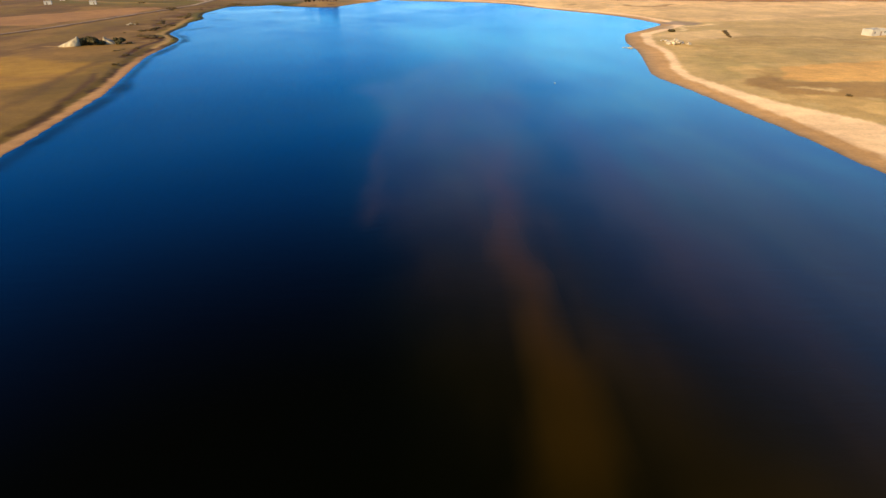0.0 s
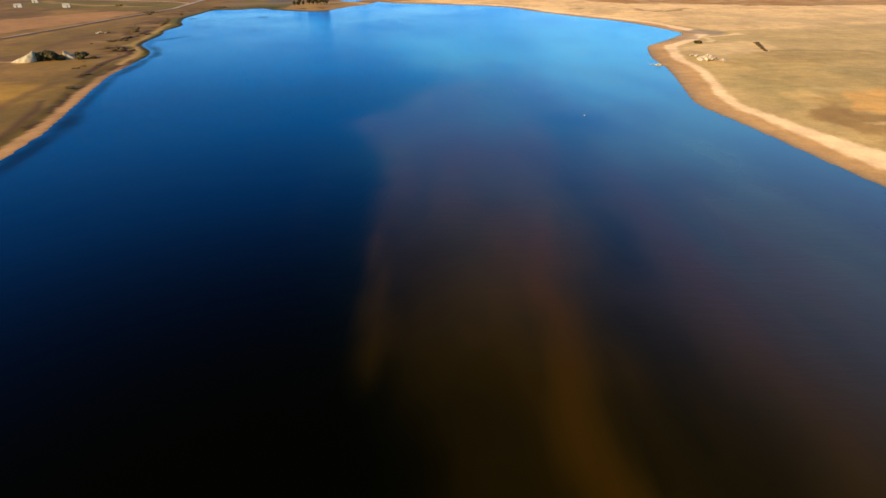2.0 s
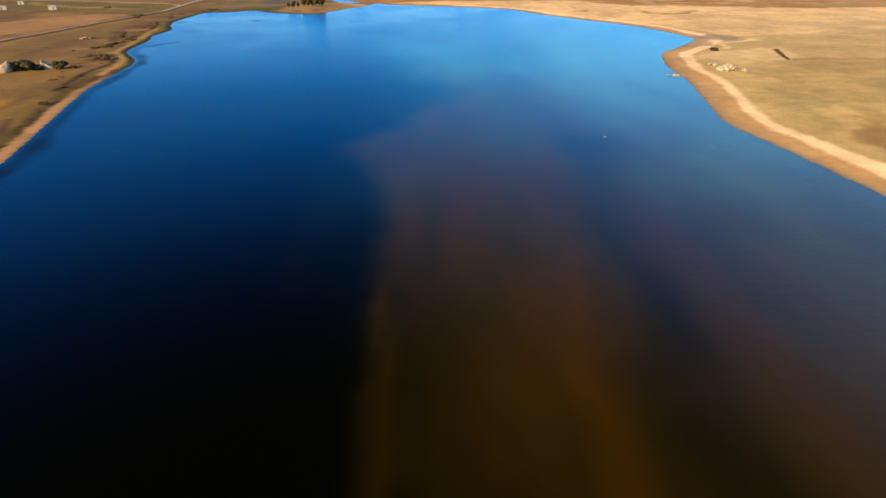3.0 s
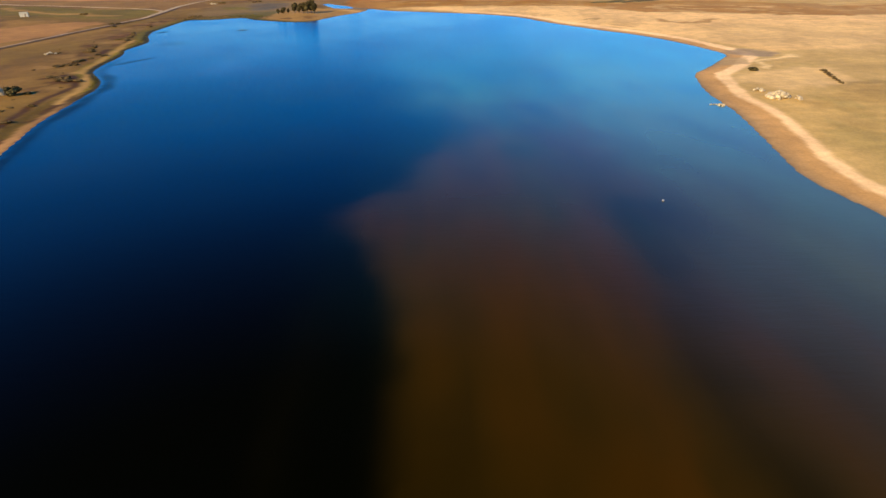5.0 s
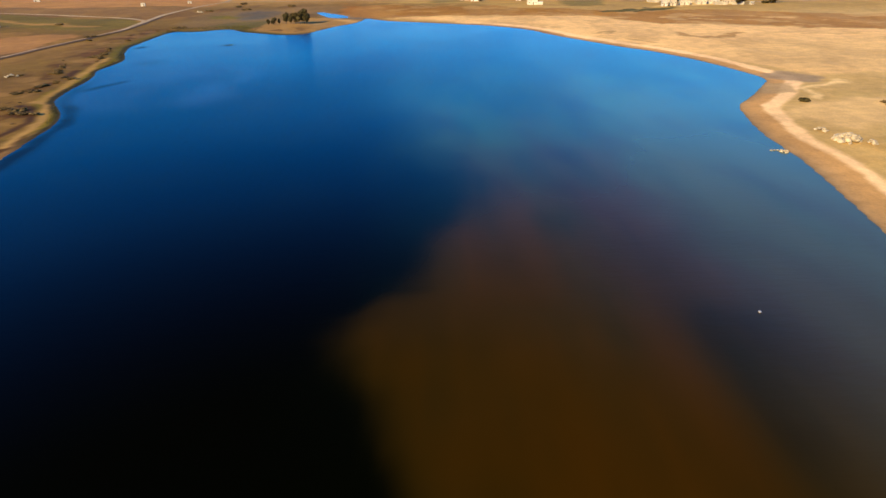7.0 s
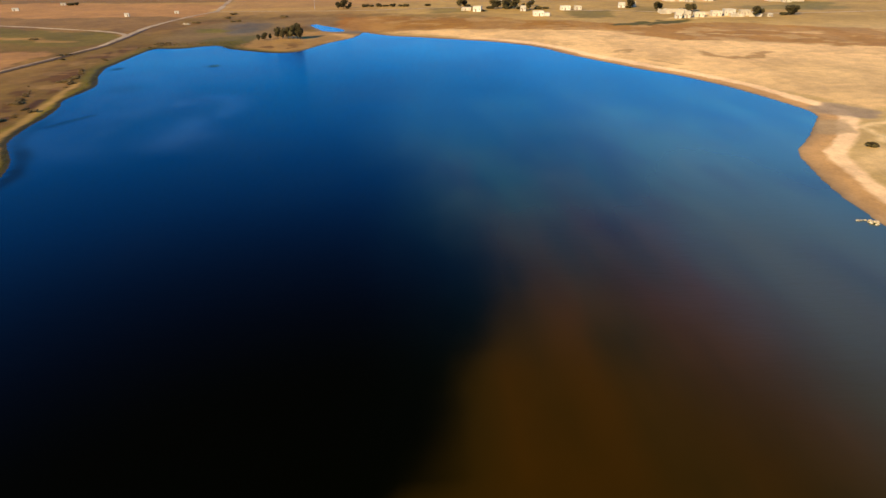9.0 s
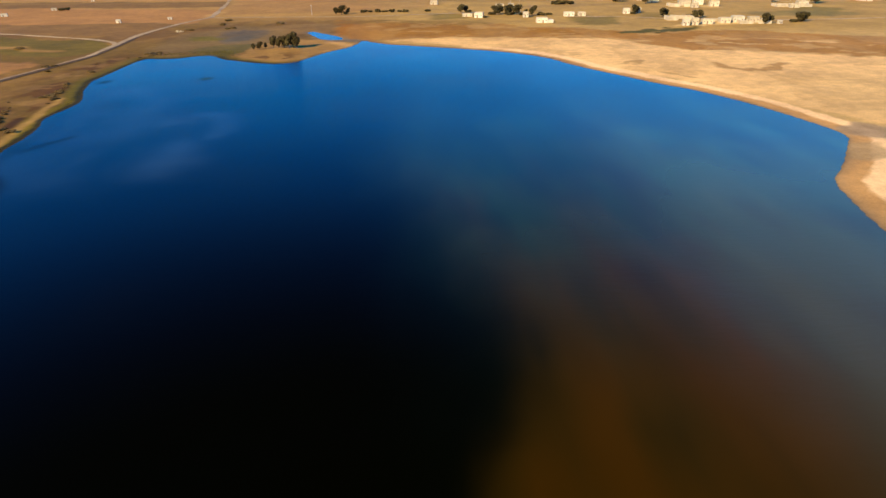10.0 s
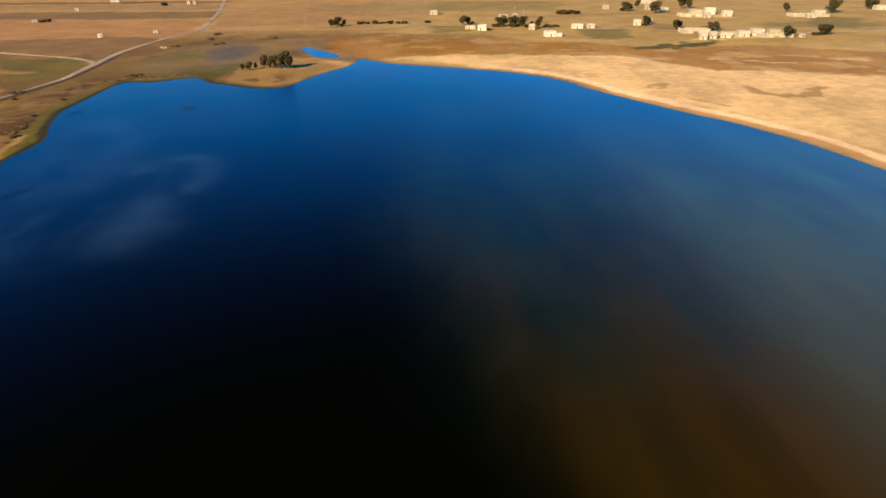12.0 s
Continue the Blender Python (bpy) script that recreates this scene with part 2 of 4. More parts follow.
PALE_SAND, WET_SAND, TAN = (0.76, 0.50, 0.29), (0.42, 0.235, 0.095), (0.43, 0.285, 0.12)
BROWN, OLIVE, GREEN, ORANGE = (0.29, 0.165, 0.07), (0.18, 0.123, 0.037), (0.10, 0.088, 0.026), (0.44, 0.25, 0.085)
MUD, RED, DARK = (0.20, 0.135, 0.085), (0.36, 0.215, 0.10), (0.12, 0.075, 0.033)


def streak_line(x, y, points, half):
    d, _ = line_distance(x, y, points)
    return smooth(half + 1, half - 1, d)


def land_cover(x, y):
    jx = x + 12 * (fbm(x, y, 30, 51) - 0.5) + 5 * (fbm(x, y, 7, 57, 3) - 0.5)
    jy = y + 22 * (fbm(x, y, 26, 53) - 0.5) + 10 * (fbm(x, y * 0.6, 7, 59, 3) - 0.5)
    lake, pond = shore_distance(x, y)
    c = np.empty((len(x), 3))
    c[:] = TAN

    def lay(mask, colour):
        nonlocal c
        m = np.clip(mask, 0, 1)[:, None]
        c = c * (1 - m) + np.array(colour) * m

    def blob(cx, cy, rx, ry, turn=0.0, edge=0.16):
        ca, sa = math.cos(radians(turn)), math.sin(radians(turn))
        u, v = ((jx - cx) * ca + (jy - cy) * sa) / rx, (-(jx - cx) * sa + (jy - cy) * ca) / ry
        return smooth(1 + edge, 1 - edge, np.hypot(u, v))

    def strip(points, half, edge=1.5):
        d, _ = line_distance(jx, jy, points)
        return smooth(half + edge, half - edge, d)

    def field(points, edge=1.5):
        d, _ = line_distance(jx, jy, points + points[:1])
        return smooth(-edge, edge, np.where(inside(jx, jy, points), d, -d))

    # west bank: olive and brown pasture, reddish ploughland past the track
    west = smooth(-20, -70, x) * smooth(640, 560, y)
    lay(west, (0.26, 0.165, 0.062))
    lay(west * smooth(0.44, 0.55, fbm(x, y * 0.5, 34, 61)) * 0.75, OLIVE)
    lay(west * smooth(0.54, 0.60, fbm(x, y * 0.4, 18, 63, 3)) * 0.55, (0.14, 0.085, 0.035))
    lay(west * smooth(36, 8, lake) * 0.55, OLIVE)
    lay(field([(-116, 160), (-112, 185), (-114, 204), (-140, 216), (-175, 222), (-190, 190), (-150, 160)], 5.0) * 0.75, (0.40, 0.25, 0.07))
    lay(blob(-155, 243.5, 7, 2.5, 0, 0.4) * 0.8, (0.50, 0.33, 0.145))
    lay(strip([(-118, 176), (-135, 182), (-160, 180)], 4, 3) * 0.6, (0.30, 0.18, 0.065))
    lay(field([(-214, 330), (-197, 390), (-193, 440), (-205, 452), (-255, 410), (-300, 340)]), RED)
    lay(field([(-200, 455), (-182, 478), (-196, 512), (-262, 536), (-330, 560), (-330, 520), (-260, 470)]), (0.165, 0.13, 0.034))
    lay(strip([(-320, 545), (-262, 498), (-205, 478)], 4), (0.33, 0.215, 0.085))
    lay(strip([(-300, 490), (-230, 460), (-186, 445)], 8), OLIVE)
    lay(field([(-193, 522), (-184, 560), (-178, 598), (-300, 610), (-420, 640), (-420, 590), (-270, 552)]), (0.25, 0.16, 0.07))
    lay(field([(-172, 600), (-172, 690), (-260, 712), (-420, 745), (-420, 640), (-300, 606)]), (0.42, 0.25, 0.115))
    lay(field([(-182, 722), (-196, 775), (-350, 800), (-480, 810), (-480, 745), (-330, 728)]), (0.24, 0.155, 0.065))
    lay(field([(-198, 800), (-210, 860), (-480, 900), (-520, 850)]), (0.36, 0.235, 0.115))
    lay(strip([(-560, 930), (-350, 905), (-225, 895)], 12), OLIVE)
    lay(field([(-168, 655), (-190, 780), (-110, 850), (0, 860), (10, 700), (-60, 670)]), (0.40, 0.255, 0.115))
    lay(blob(-40, 790, 70, 50) * 0.6, (0.30, 0.21, 0.085))
    lay(blob(-176, 658, 5, 26, 0, 0.3), (0.50, 0.34, 0.16))
    # marsh at the head of the lake
    lay(blob(-128, 512, 34, 60, 0) * 0.9, (0.215, 0.155, 0.075))
    lay(blob(-120, 478, 16, 22, 0) * 0.8, (0.145, 0.125, 0.045))
    lay(blob(-122, 535, 15, 20, 0) * 0.75, (0.15, 0.125, 0.09))
    lay(blob(-141, 522, 12, 7, 20, 0.4) * 0.8, (0.17, 0.15, 0.03))
    lay(blob(-126, 547, 13, 9, 0, 0.4) * 0.7, (0.13, 0.115, 0.10))
    lay(blob(-80, 560, 34, 22, 0) * 0.7, (0.27, 0.185, 0.09))
    lay(blob(-109, 478, 10, 20, 0, 0.4) * 0.6, (0.13, 0.115, 0.04))
    # the spit with the trees
    lay(field([(-106, 449), (-80, 426), (-66, 428), (-48, 482), (-62, 508), (-95, 510), (-108, 480)]), (0.36, 0.235, 0.10))
    lay(strip([(-64, 446), (-54, 470), (-48, 486), (-60, 498)], 5, 4), (0.52, 0.345, 0.17))
    # north side: brown stubble behind the sand, paler round the houses
    stubble = [(-62, 505), (-30, 503), (0, 507), (66, 497), (104, 482), (122, 444), (191, 421), (330, 395), (480, 400), (480, 440), (233, 478), (201, 508), (166, 519), (122, 517), (79, 546), (40, 570), (5, 584), (-72, 606)]
    band = field(stubble, 2.5)
    lay(band, (0.315, 0.160, 0.043))
    lay(band * smooth(0.46, 0.56, fbm(x, y * 0.45, 16, 69, 3)) * 0.6, (0.37, 0.215, 0.085))
    lay(strip([(-68, 590), (-20, 585), (30, 570)], 11, 5) * 0.8, (0.25, 0.165, 0.06))
    lay(field([(108, 516), (125, 526), (172, 535), (158, 522), (138, 510), (110, 508)], 2), (0.085, 0.072, 0.016))
    lay(field([(100, 602), (140, 594), (124, 551), (96, 552)], 4) * 0.85, (0.20, 0.15, 0.05))
    lay(field([(2, 636), (30, 632), (26, 592), (0, 595)], 4) * 0.8, (0.21, 0.155, 0.05))
    lay(field([(10, 850), (150, 825), (122, 742), (8, 744)], 6) * 0.7, (0.24, 0.175, 0.06))
    lay(field([(164, 630), (186, 620), (166, 573), (150, 584)], 4) * 0.7, (0.22, 0.16, 0.055))
    lay(field([(310, 662), (335, 636), (297, 584), (272, 598)], 4) * 0.8, (0.20, 0.155, 0.05))
    lay(streak_line(jx, jy, [(134, 477), (142, 477)], 2.0), (0.50, 0.32, 0.14))
    lay(streak_line(jx, jy, [(150, 463), (160, 459), (170, 456)], 2.4), (0.52, 0.33, 0.15))
    lay(streak_line(jx, jy, [(198, 464), (212, 462)], 2.4), (0.52, 0.33, 0.15))
    lay(blob(282, 600, 40, 22, -5) * 0.7, (0.20, 0.16, 0.065))
    lay(blob(130, 690, 60, 14, 10) * 0.5, (0.30, 0.20, 0.10))
    lay(strip([(60, 552), (90, 545), (115, 530)], 8, 4) * 0.7, (0.46, 0.31, 0.14))
    lay(field([(158, 536), (190, 541), (222, 537), (226, 544), (196, 562), (176, 556)]), (0.66, 0.48, 0.26))
    lay(field([(205, 655), (245, 652), (250, 680), (215, 690)]) * 0.8, (0.62, 0.45, 0.24))
    lay(blob(195, 578, 14, 5, -10) * 0.8, (0.27, 0.18, 0.08))
    # scars and bare patches in the stubble
    lay(smooth(0.62, 0.66, fbm(x * 0.7, y * 0.9, 10, 71, 3)) * band * 0.6, (0.47, 0.30, 0.135))
    # east shore: sand flats
    flats = [(20, 470), (50, 445), (72, 400), (95, 370), (112, 335), (125, 305), (250, 320), (330, 395), (191, 421), (122, 444), (104, 482), (66, 497), (0, 507), (-30, 503)]
    lay(field(flats, 2.5), (0.66, 0.42, 0.205))
    lay(field(flats, 2.5) * smooth(0.45, 0.57, fbm(x, y * 0.5, 20, 73)) * 0.18, (0.49, 0.31, 0.145))
    lay(blob(185, 335, 70, 40, 0, 0.5) * 0.6, (0.50, 0.33, 0.155))
    lay(strip([(122, 403), (126, 395), (133, 391), (141, 393), (149, 401)], 2.6, 1.2) * 0.9, (0.34, 0.195, 0.075))
    lay(strip([(92, 388), (99, 383)], 1.8, 1.0) * 0.9, (0.40, 0.25, 0.11))
    lay(strip([(82, 419), (91, 413)], 2.2, 1.0) * 0.9, (0.40, 0.25, 0.11))
    lay(strip([(180, 398), (205, 394), (228, 396)], 1.6, 1.2) * 0.6, (0.40, 0.25, 0.11))
    lay(field(flats, 2.5) * smooth(0.61, 0.65, fbm(x, y * 0.5, 11, 75, 3)) * 0.4, (0.46, 0.29, 0.13))
    # cape and the fields behind it
    behind = field([(86, 120), (78, 150), (80, 185), (86, 222), (110, 240), (175, 226), (300, 200), (300, 60), (120, 60)], 5)
    lay(behind, (0.44, 0.295, 0.125))
    lay(behind * smooth(0.45, 0.55, fbm(x, y * 0.6, 22, 77)) * 0.7, (0.335, 0.235, 0.085))
    lay(behind * smooth(0.52, 0.57, fbm(x, y * 0.7, 13, 78, 3)) * 0.6, (0.36, 0.215, 0.07))
    lay(behind * smooth(0.56, 0.60, fbm(x, y * 0.7, 11, 79, 3)) * 0.6, (0.52, 0.33, 0.13))
    lay(field([(92, 160), (98, 171), (112, 176), (140, 184), (190, 190), (190, 160), (120, 153), (100, 154)], 1.2), (0.56, 0.31, 0.10))
    lay(field([(80, 151), (82, 158), (91, 171), (93, 163), (90, 157), (99, 154), (116, 152), (150, 150), (140, 132), (108, 128), (97, 134), (84, 140)], 1.2), (0.31, 0.18, 0.062))
    lay(field([(86, 148), (92, 150), (102, 146), (98, 143)], 1.0) * 0.9, (0.55, 0.37, 0.17))
    lay(blob(116, 205, 34, 20, 20, 0.4) * 0.5, (0.33, 0.225, 0.085))
    lay(blob(128, 226, 34, 7, -8, 0.3) * 0.6, (0.31, 0.20, 0.075))
    lay(strip([(104, 273), (116, 282), (130, 295)], 1.2, 1.0), (0.66, 0.46, 0.24))
    lay(blob(119, 268, 12, 5, 20, 0.3) * 0.6, (0.38, 0.26, 0.11))
    lay(strip([(106, 246), (130, 238), (172, 227)], 2.5, 2) * 0.7, (0.27, 0.18, 0.075))
    lay(field([(84, 252), (100, 270), (128, 262), (122, 244), (96, 240)], 2.5) * 0.9, (0.59, 0.39, 0.19))
    # sand along the water
    east = smooth(10, 40, x) * smooth(520, 480, y)
    edge = lake + 2.2 * (fbm(x, y, 12, 81) - 0.5) + 1.2 * (fbm(x, y, 4, 83, 2) - 0.5)
    south = smooth(150, 105, y)
    top = 10 + 10 * south + 3 * (fbm(x, y, 26, 87) - 0.5)
    wet = 5.5 + 2.0 * np.exp(-(((y - 205) / 45) ** 2)) - 1.0 * smooth(330, 380, y)
    lay(east * smooth(top + 0.8, top - 0.8, edge), PALE_SAND)
    lay(east * smooth(wet + 0.7, wet - 0.7, edge) * 0.95, WET_SAND)
    lay(east * smooth(wet - 2, 0, edge) * 0.55, (0.25, 0.165, 0.095))
    lay(blob(117, 302, 9, 9) * 0.9, (0.27, 0.19, 0.125))
    lay(blob(101, 287, 9, 7, 35) * 0.8, (0.36, 0.245, 0.135))
    # west beach: narrow pinkish strip under a scarp with painted shade, weed at the edge further on
    shore_w = smooth(-40, -60, x) * smooth(420, 380, y)
    mottle = smooth(-60, -80, x) * smooth(7, 11, edge) * smooth(30, 16, edge) * smooth(240, 275, y) * smooth(480, 440, y)
    lay(mottle * smooth(0.50, 0.55, fbm(x, y * 0.5, 7, 93, 3)) * 0.9, (0.115, 0.060, 0.016))
    lay(mottle * smooth(0.60, 0.66, fbm(x, y, 9, 95, 3)) * 0.5, (0.32, 0.21, 0.10))
    # the scarp's shaded face, painted as a broken dark band
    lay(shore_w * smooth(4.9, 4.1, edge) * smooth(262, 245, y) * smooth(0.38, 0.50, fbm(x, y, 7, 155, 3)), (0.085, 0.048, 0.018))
    lay(shore_w * smooth(3.4, 2.8, edge + 0.9 * smooth(195, 225, y)) * smooth(270, 255, y) * (1 - 0.3 * smooth(195, 225, y)), (0.46, 0.29, 0.155))
    kx, ky = x + 2.5 * (fbm(x, y, 8, 151, 3) - 0.5), y + 5 * (fbm(x, y, 8, 153, 3) - 0.5)

    def streak(points, half, edge=0.8):
        d, _ = line_distance(kx, ky, points)
        return smooth(half + edge, half - edge, d)

    # eroded gullies with their shade painted in, thorn thickets and the trodden path along the bank
    lay(streak([(-88, 116), (-88, 124), (-91, 136), (-96, 152), (-100, 169), (-106, 184)], 1.0) * 0.9, (0.095, 0.055, 0.022))
    lay(streak([(-104, 136), (-106, 152), (-113, 178), (-117, 207)], 1.8, 1.5) * 0.7, (0.14, 0.088, 0.034))
    gully_shade, thorn = (0.060, 0.030, 0.008), (0.085, 0.043, 0.011)
    tangle = 0.25 + 0.75 * smooth(0.38, 0.56, fbm(x, y * 0.6, 5.5, 161, 3))
    lay(streak([(-113, 215), (-117, 232), (-120, 247), (-120, 256), (-120.4, 262), (-123, 270), (-128, 278), (-134, 283)], 1.2, 0.7) * 0.95, gully_shade)
    lay(streak([(-126.5, 271), (-131, 275.5), (-137, 277)], 2.4, 1.0) * 0.95 * tangle, thorn)
    lay(streak([(-147, 300), (-144, 306), (-143.2, 315), (-144.5, 328), (-146.5, 338)], 2.0, 1.0) * 0.9 * tangle, thorn)
    lay(streak([(-148.5, 325), (-154.5, 338), (-159, 351)], 3.6, 1.4) * 0.85 * tangle, thorn)
    lay(streak([(-142.5, 327), (-145.5, 338)], 1.6, 0.8) * 0.9, gully_shade)
    lay(streak([(-155.5, 370), (-155, 385)], 2.6, 1.2) * 0.85 * tangle, thorn)
    lay(shore_w * smooth(245, 262, y) * smooth(6.2, 4.2, edge) * 0.9, (0.215, 0.175, 0.032))
    lay(streak([(-114, 240), (-115.5, 251), (-117.5, 262), (-120.5, 270.5), (-124, 278), (-127.5, 283.5), (-133, 287.5)], 1.2, 0.6) * 0.95, (0.45, 0.30, 0.135))
    lay(streak([(-131, 287), (-133, 295), (-134, 303), (-136, 312), (-138.8, 326), (-141, 337), (-144, 352), (-147, 366)], 1.3, 0.8) * 0.95, (0.43, 0.29, 0.12))
    lay(smooth(-60, -90, x) * smooth(335, 385, y) * smooth(8, 2.5, edge) * smooth(480, 455, y) * 0.9, (0.125, 0.108, 0.022))
    lay(smooth(-110, -104, x) * smooth(-40, -56, x) * smooth(500, 470, y) * smooth(400, 420, y) * smooth(2.6, 1.2, edge) * 0.8, (0.19, 0.14, 0.05))
    lay(smooth(-52, -40, x) * smooth(75, 55, x) * smooth(380, 420, y) * smooth(4.0, 2.2, edge) * 0.8, (0.24, 0.14, 0.07))
    # dark rim at the waterline: wet growth with the bank's dark reflection painted in
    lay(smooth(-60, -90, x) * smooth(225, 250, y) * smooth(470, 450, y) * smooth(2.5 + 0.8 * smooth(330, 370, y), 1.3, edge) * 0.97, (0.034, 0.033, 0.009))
    lay(smooth(1.0, 0.1, edge) * smooth(-60, -40, x) * 0.6, (0.22, 0.15, 0.09))
    # damp hollow and green rushes behind the inlet
    lay(blob(-119.5, 521, 8, 15, 0, 0.5) * 0.8, (0.135, 0.125, 0.105))
    lay(blob(-113.5, 466, 6, 7, 0, 0.5) * 0.8, (0.145, 0.125, 0.03))
    lay(strip([(-62, 506), (-53, 506), (-42, 501)], 3.5, 2.5) * 0.85, (0.17, 0.15, 0.125))
    lay(smooth(5, 0, pond) * 0.7, (0.25, 0.20, 0.14))
    lay(smooth(0.3, -0.6, lake), (0.10, 0.07, 0.04))
    # iron-rich, warm soil; the west bank is darker than the sand side
    dim = 1.13 - 0.36 * smooth(-20, -70, x) - 0.25 * smooth(470, 540, y) * smooth(-70, -20, x)
    grey = c.mean(1)[:, None]
    c = np.clip(grey + (c - grey) * (1.06 + 0.18 * np.maximum(smooth(20, -60, x), smooth(470, 530, y)))[:, None], 0.008, 1)
    warm = smooth(-20, -70, x)[:, None]
    return c * dim[:, None] * (np.array((1.02, 0.885, 0.55)) + warm * np.array((0.08, -0.012, -0.03)))


ground, gx, gy = sheet("ground", spaced((-420, -170, -80, 56, 150, 480), (2.5, 1.0, 2.5, 1.0, 2.5), 5200), spaced((-60, 80, 480, 640, 900), (2.5, 1.0, 1.6, 2.5), 5200), heights, M_GROUND)
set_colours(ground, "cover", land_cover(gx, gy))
tagged(ground, "dry tan and brown farmland with pale sandy lake shore", "ground", kind="structure")


# ---- water ----
PLUME_WEST = ((58, 75, 97, 108, 121, 134, 146, 160, 166, 170, 181, 196, 205, 217, 232, 250, 280, 320), (-6, -10, -10, -12, -11.5, -12.5, -17, -22, -20, -13, -10, -4, -3, -5, -10, -16, -28, -30))
PLUME_EAST = ((58, 83, 96, 116, 135, 156, 175, 189, 198), (12.5, 12.5, 13.5, 16.5, 20, 22, 18, 10, 8))
PLUME_LOAD = ((25, 45, 65, 75, 95, 110, 125, 150, 165, 178, 190, 200, 210, 232, 250, 280, 320, 360), (0.06, 0.16, 0.25, 0.36, 0.43, 0.55, 0.66, 0.60, 0.54, 0.64, 0.74, 0.60, 0.43, 0.29, 0.25, 0.18, 0.09, 0.03))
EAST_LOAD = ((30, 50, 70, 90, 110, 150, 175, 200, 221, 240, 265, 300, 340), (0.26, 0.34, 0.46, 0.55, 0.60, 0.50, 0.55, 0.70, 0.64, 0.36, 0.26, 0.17, 0.07))


def water_load(x, y):
    """Silt, surface film and weed, then ripple, painted sky sheen and the shoal by the sand, each 0..1."""
    jx = x + 3.5 * (fbm(x, y, 22, 101) - 0.5) + 4 * (fbm(x, y * 0.5, 8, 102, 3) - 0.5)
    jy = y + 7 * (fbm(x, y, 26, 103) - 0.5) + 9 * (fbm(x, y * 0.6, 12, 104, 3) - 0.5)
    soft = 5.5 + 3.5 * smooth(140, 175, y) + 4 * smooth(196, 230, y)
    west, east = np.interp(jy, *PLUME_WEST), np.interp(jy, *PLUME_EAST)
    core = np.interp(jy, *PLUME_LOAD) * smooth(west - soft, west + soft, jx) * (1 + (0.45 * smooth(-10, 8, jx) - 0.2) * smooth(120, 95, jy))
    side = np.interp(jy, *EAST_LOAD)
    over = smooth(east - 4, east + 5, jx)
    silt = core * (1 - over) + side * over
    # a bright thread of silt along the plume's east edge, a thin one along its west edge, clear water beside the first
    thread = np.interp(jy, (20, 30, 45, 60, 85, 120, 150), (0.25, 0.42, 0.50, 0.72, 0.74, 0.72, 0.6))
    silt = np.maximum(silt, thread * np.exp(-(((jx - east + 3.4) / 3.9) ** 2)) * smooth(170, 140, jy))
    silt = np.maximum(silt, 0.36 * np.exp(-(((jx + 9.5) / 2.2) ** 2)) * smooth(62, 74, jy) * smooth(125, 100, jy))
    silt = np.maximum(silt, 0.07 * np.exp(-(((jx + 22) / 3) ** 2)) * smooth(85, 105, jy) * smooth(150, 125, jy))
    silt = np.maximum(silt, 0.05 * np.exp(-(((jx + 67) / 8) ** 2 + ((jy - 226) / 12) ** 2)))
    d, _ = line_distance(jx, jy, [(25, 34), (20, 55), (17.5, 80), (19.5, 102), (22, 124), (25, 140), (26, 158)])
    silt = silt * (1 - 0.42 * np.exp(-((d / 5.5) ** 2))) * (1 - 0.35 * np.exp(-(((jx - 10) / 5) ** 2 + ((jy - 190) / 7) ** 2)))
    silt = silt * (0.72 + 0.56 * fbm(x, y, 14, 107)) * (0.6 + 0.8 * fbm(x * 2.0, y * 0.35, 11, 109, 3))
    # film on the water by the west bank: soft patches and drawn-out wisps
    qx, qy = x + 14 * (fbm(x, y, 24, 141) - 0.5), y + 20 * (fbm(x, y, 24, 143) - 0.5)
    wisp = (1 - np.abs(2 * fbm(qx, qy * 0.5, 16, 145, 4) - 1)) ** 6
    film = 0.11 * wisp * np.exp(-(((x + 108) / 30) ** 2 + ((y - 325) / 55) ** 2) ** 2)
    for points, half, a in (([(-126, 374), (-114, 359), (-106, 331), (-107, 318), (-117, 311)], 8, 0.11), ([(-95, 329), (-89, 337), (-81, 334), (-73, 319)], 4.5, 0.15), ([(-82, 309), (-79, 286)], 7.5, 0.20), ([(-124, 290), (-106, 282)], 11, 0.10)):
        d, _ = line_distance(qx, qy, points)
        film = np.maximum(film, a * np.exp(-((d / half) ** 2)) * (0.5 + 0.9 * fbm(x, y, 7, 147)))
    lake, _ = shore_distance(x, y)
    weed = smooth(-6.5, -3, lake + 5 * (fbm(x, y, 18, 121) - 0.5)) * smooth(-0.3, -1.4, lake) * smooth(-60, -75, x) * smooth(345, 270, y) * (0.3 + 0.7 * fbm(x, y, 9, 125))
    vx, vy = x + 3 * (fbm(x, y, 9, 171) - 0.5), y + 5 * (fbm(x, y, 9, 173) - 0.5)
    for cx, cy, rx, ry, a in ((-104.2, 399.3, 3.4, 2.6, 0.75), (-144.8, 396, 3.2, 4.2, 0.6), (-124, 355, 8, 9, 0.26), (-89, 334.5, 6, 3, 0.24)):
        weed = np.maximum(weed, a * np.exp(-((((vx - cx) / rx) ** 2 + ((vy - cy) / ry) ** 2) ** 1.5)))
    d, _ = line_distance(vx, vy, [(-125, 303), (-122.5, 308), (-118, 315.5)])
    weed = np.maximum(weed, 0.55 * np.exp(-((d / 2.3) ** 2)))
    gust = (0.6 + 0.8 * fbm(x, y * 0.6, 24, 127))
    ripple = smooth(0, 42, jx) * (0.45 + 0.55 * smooth(330, 240, jy)) * gust
    ripple = np.maximum(ripple, 0.35 * smooth(-32, 0, jx) * smooth(175, 215, jy) * smooth(400, 300, jy) * gust)
    ripple = np.maximum(ripple, 2.2 * film)
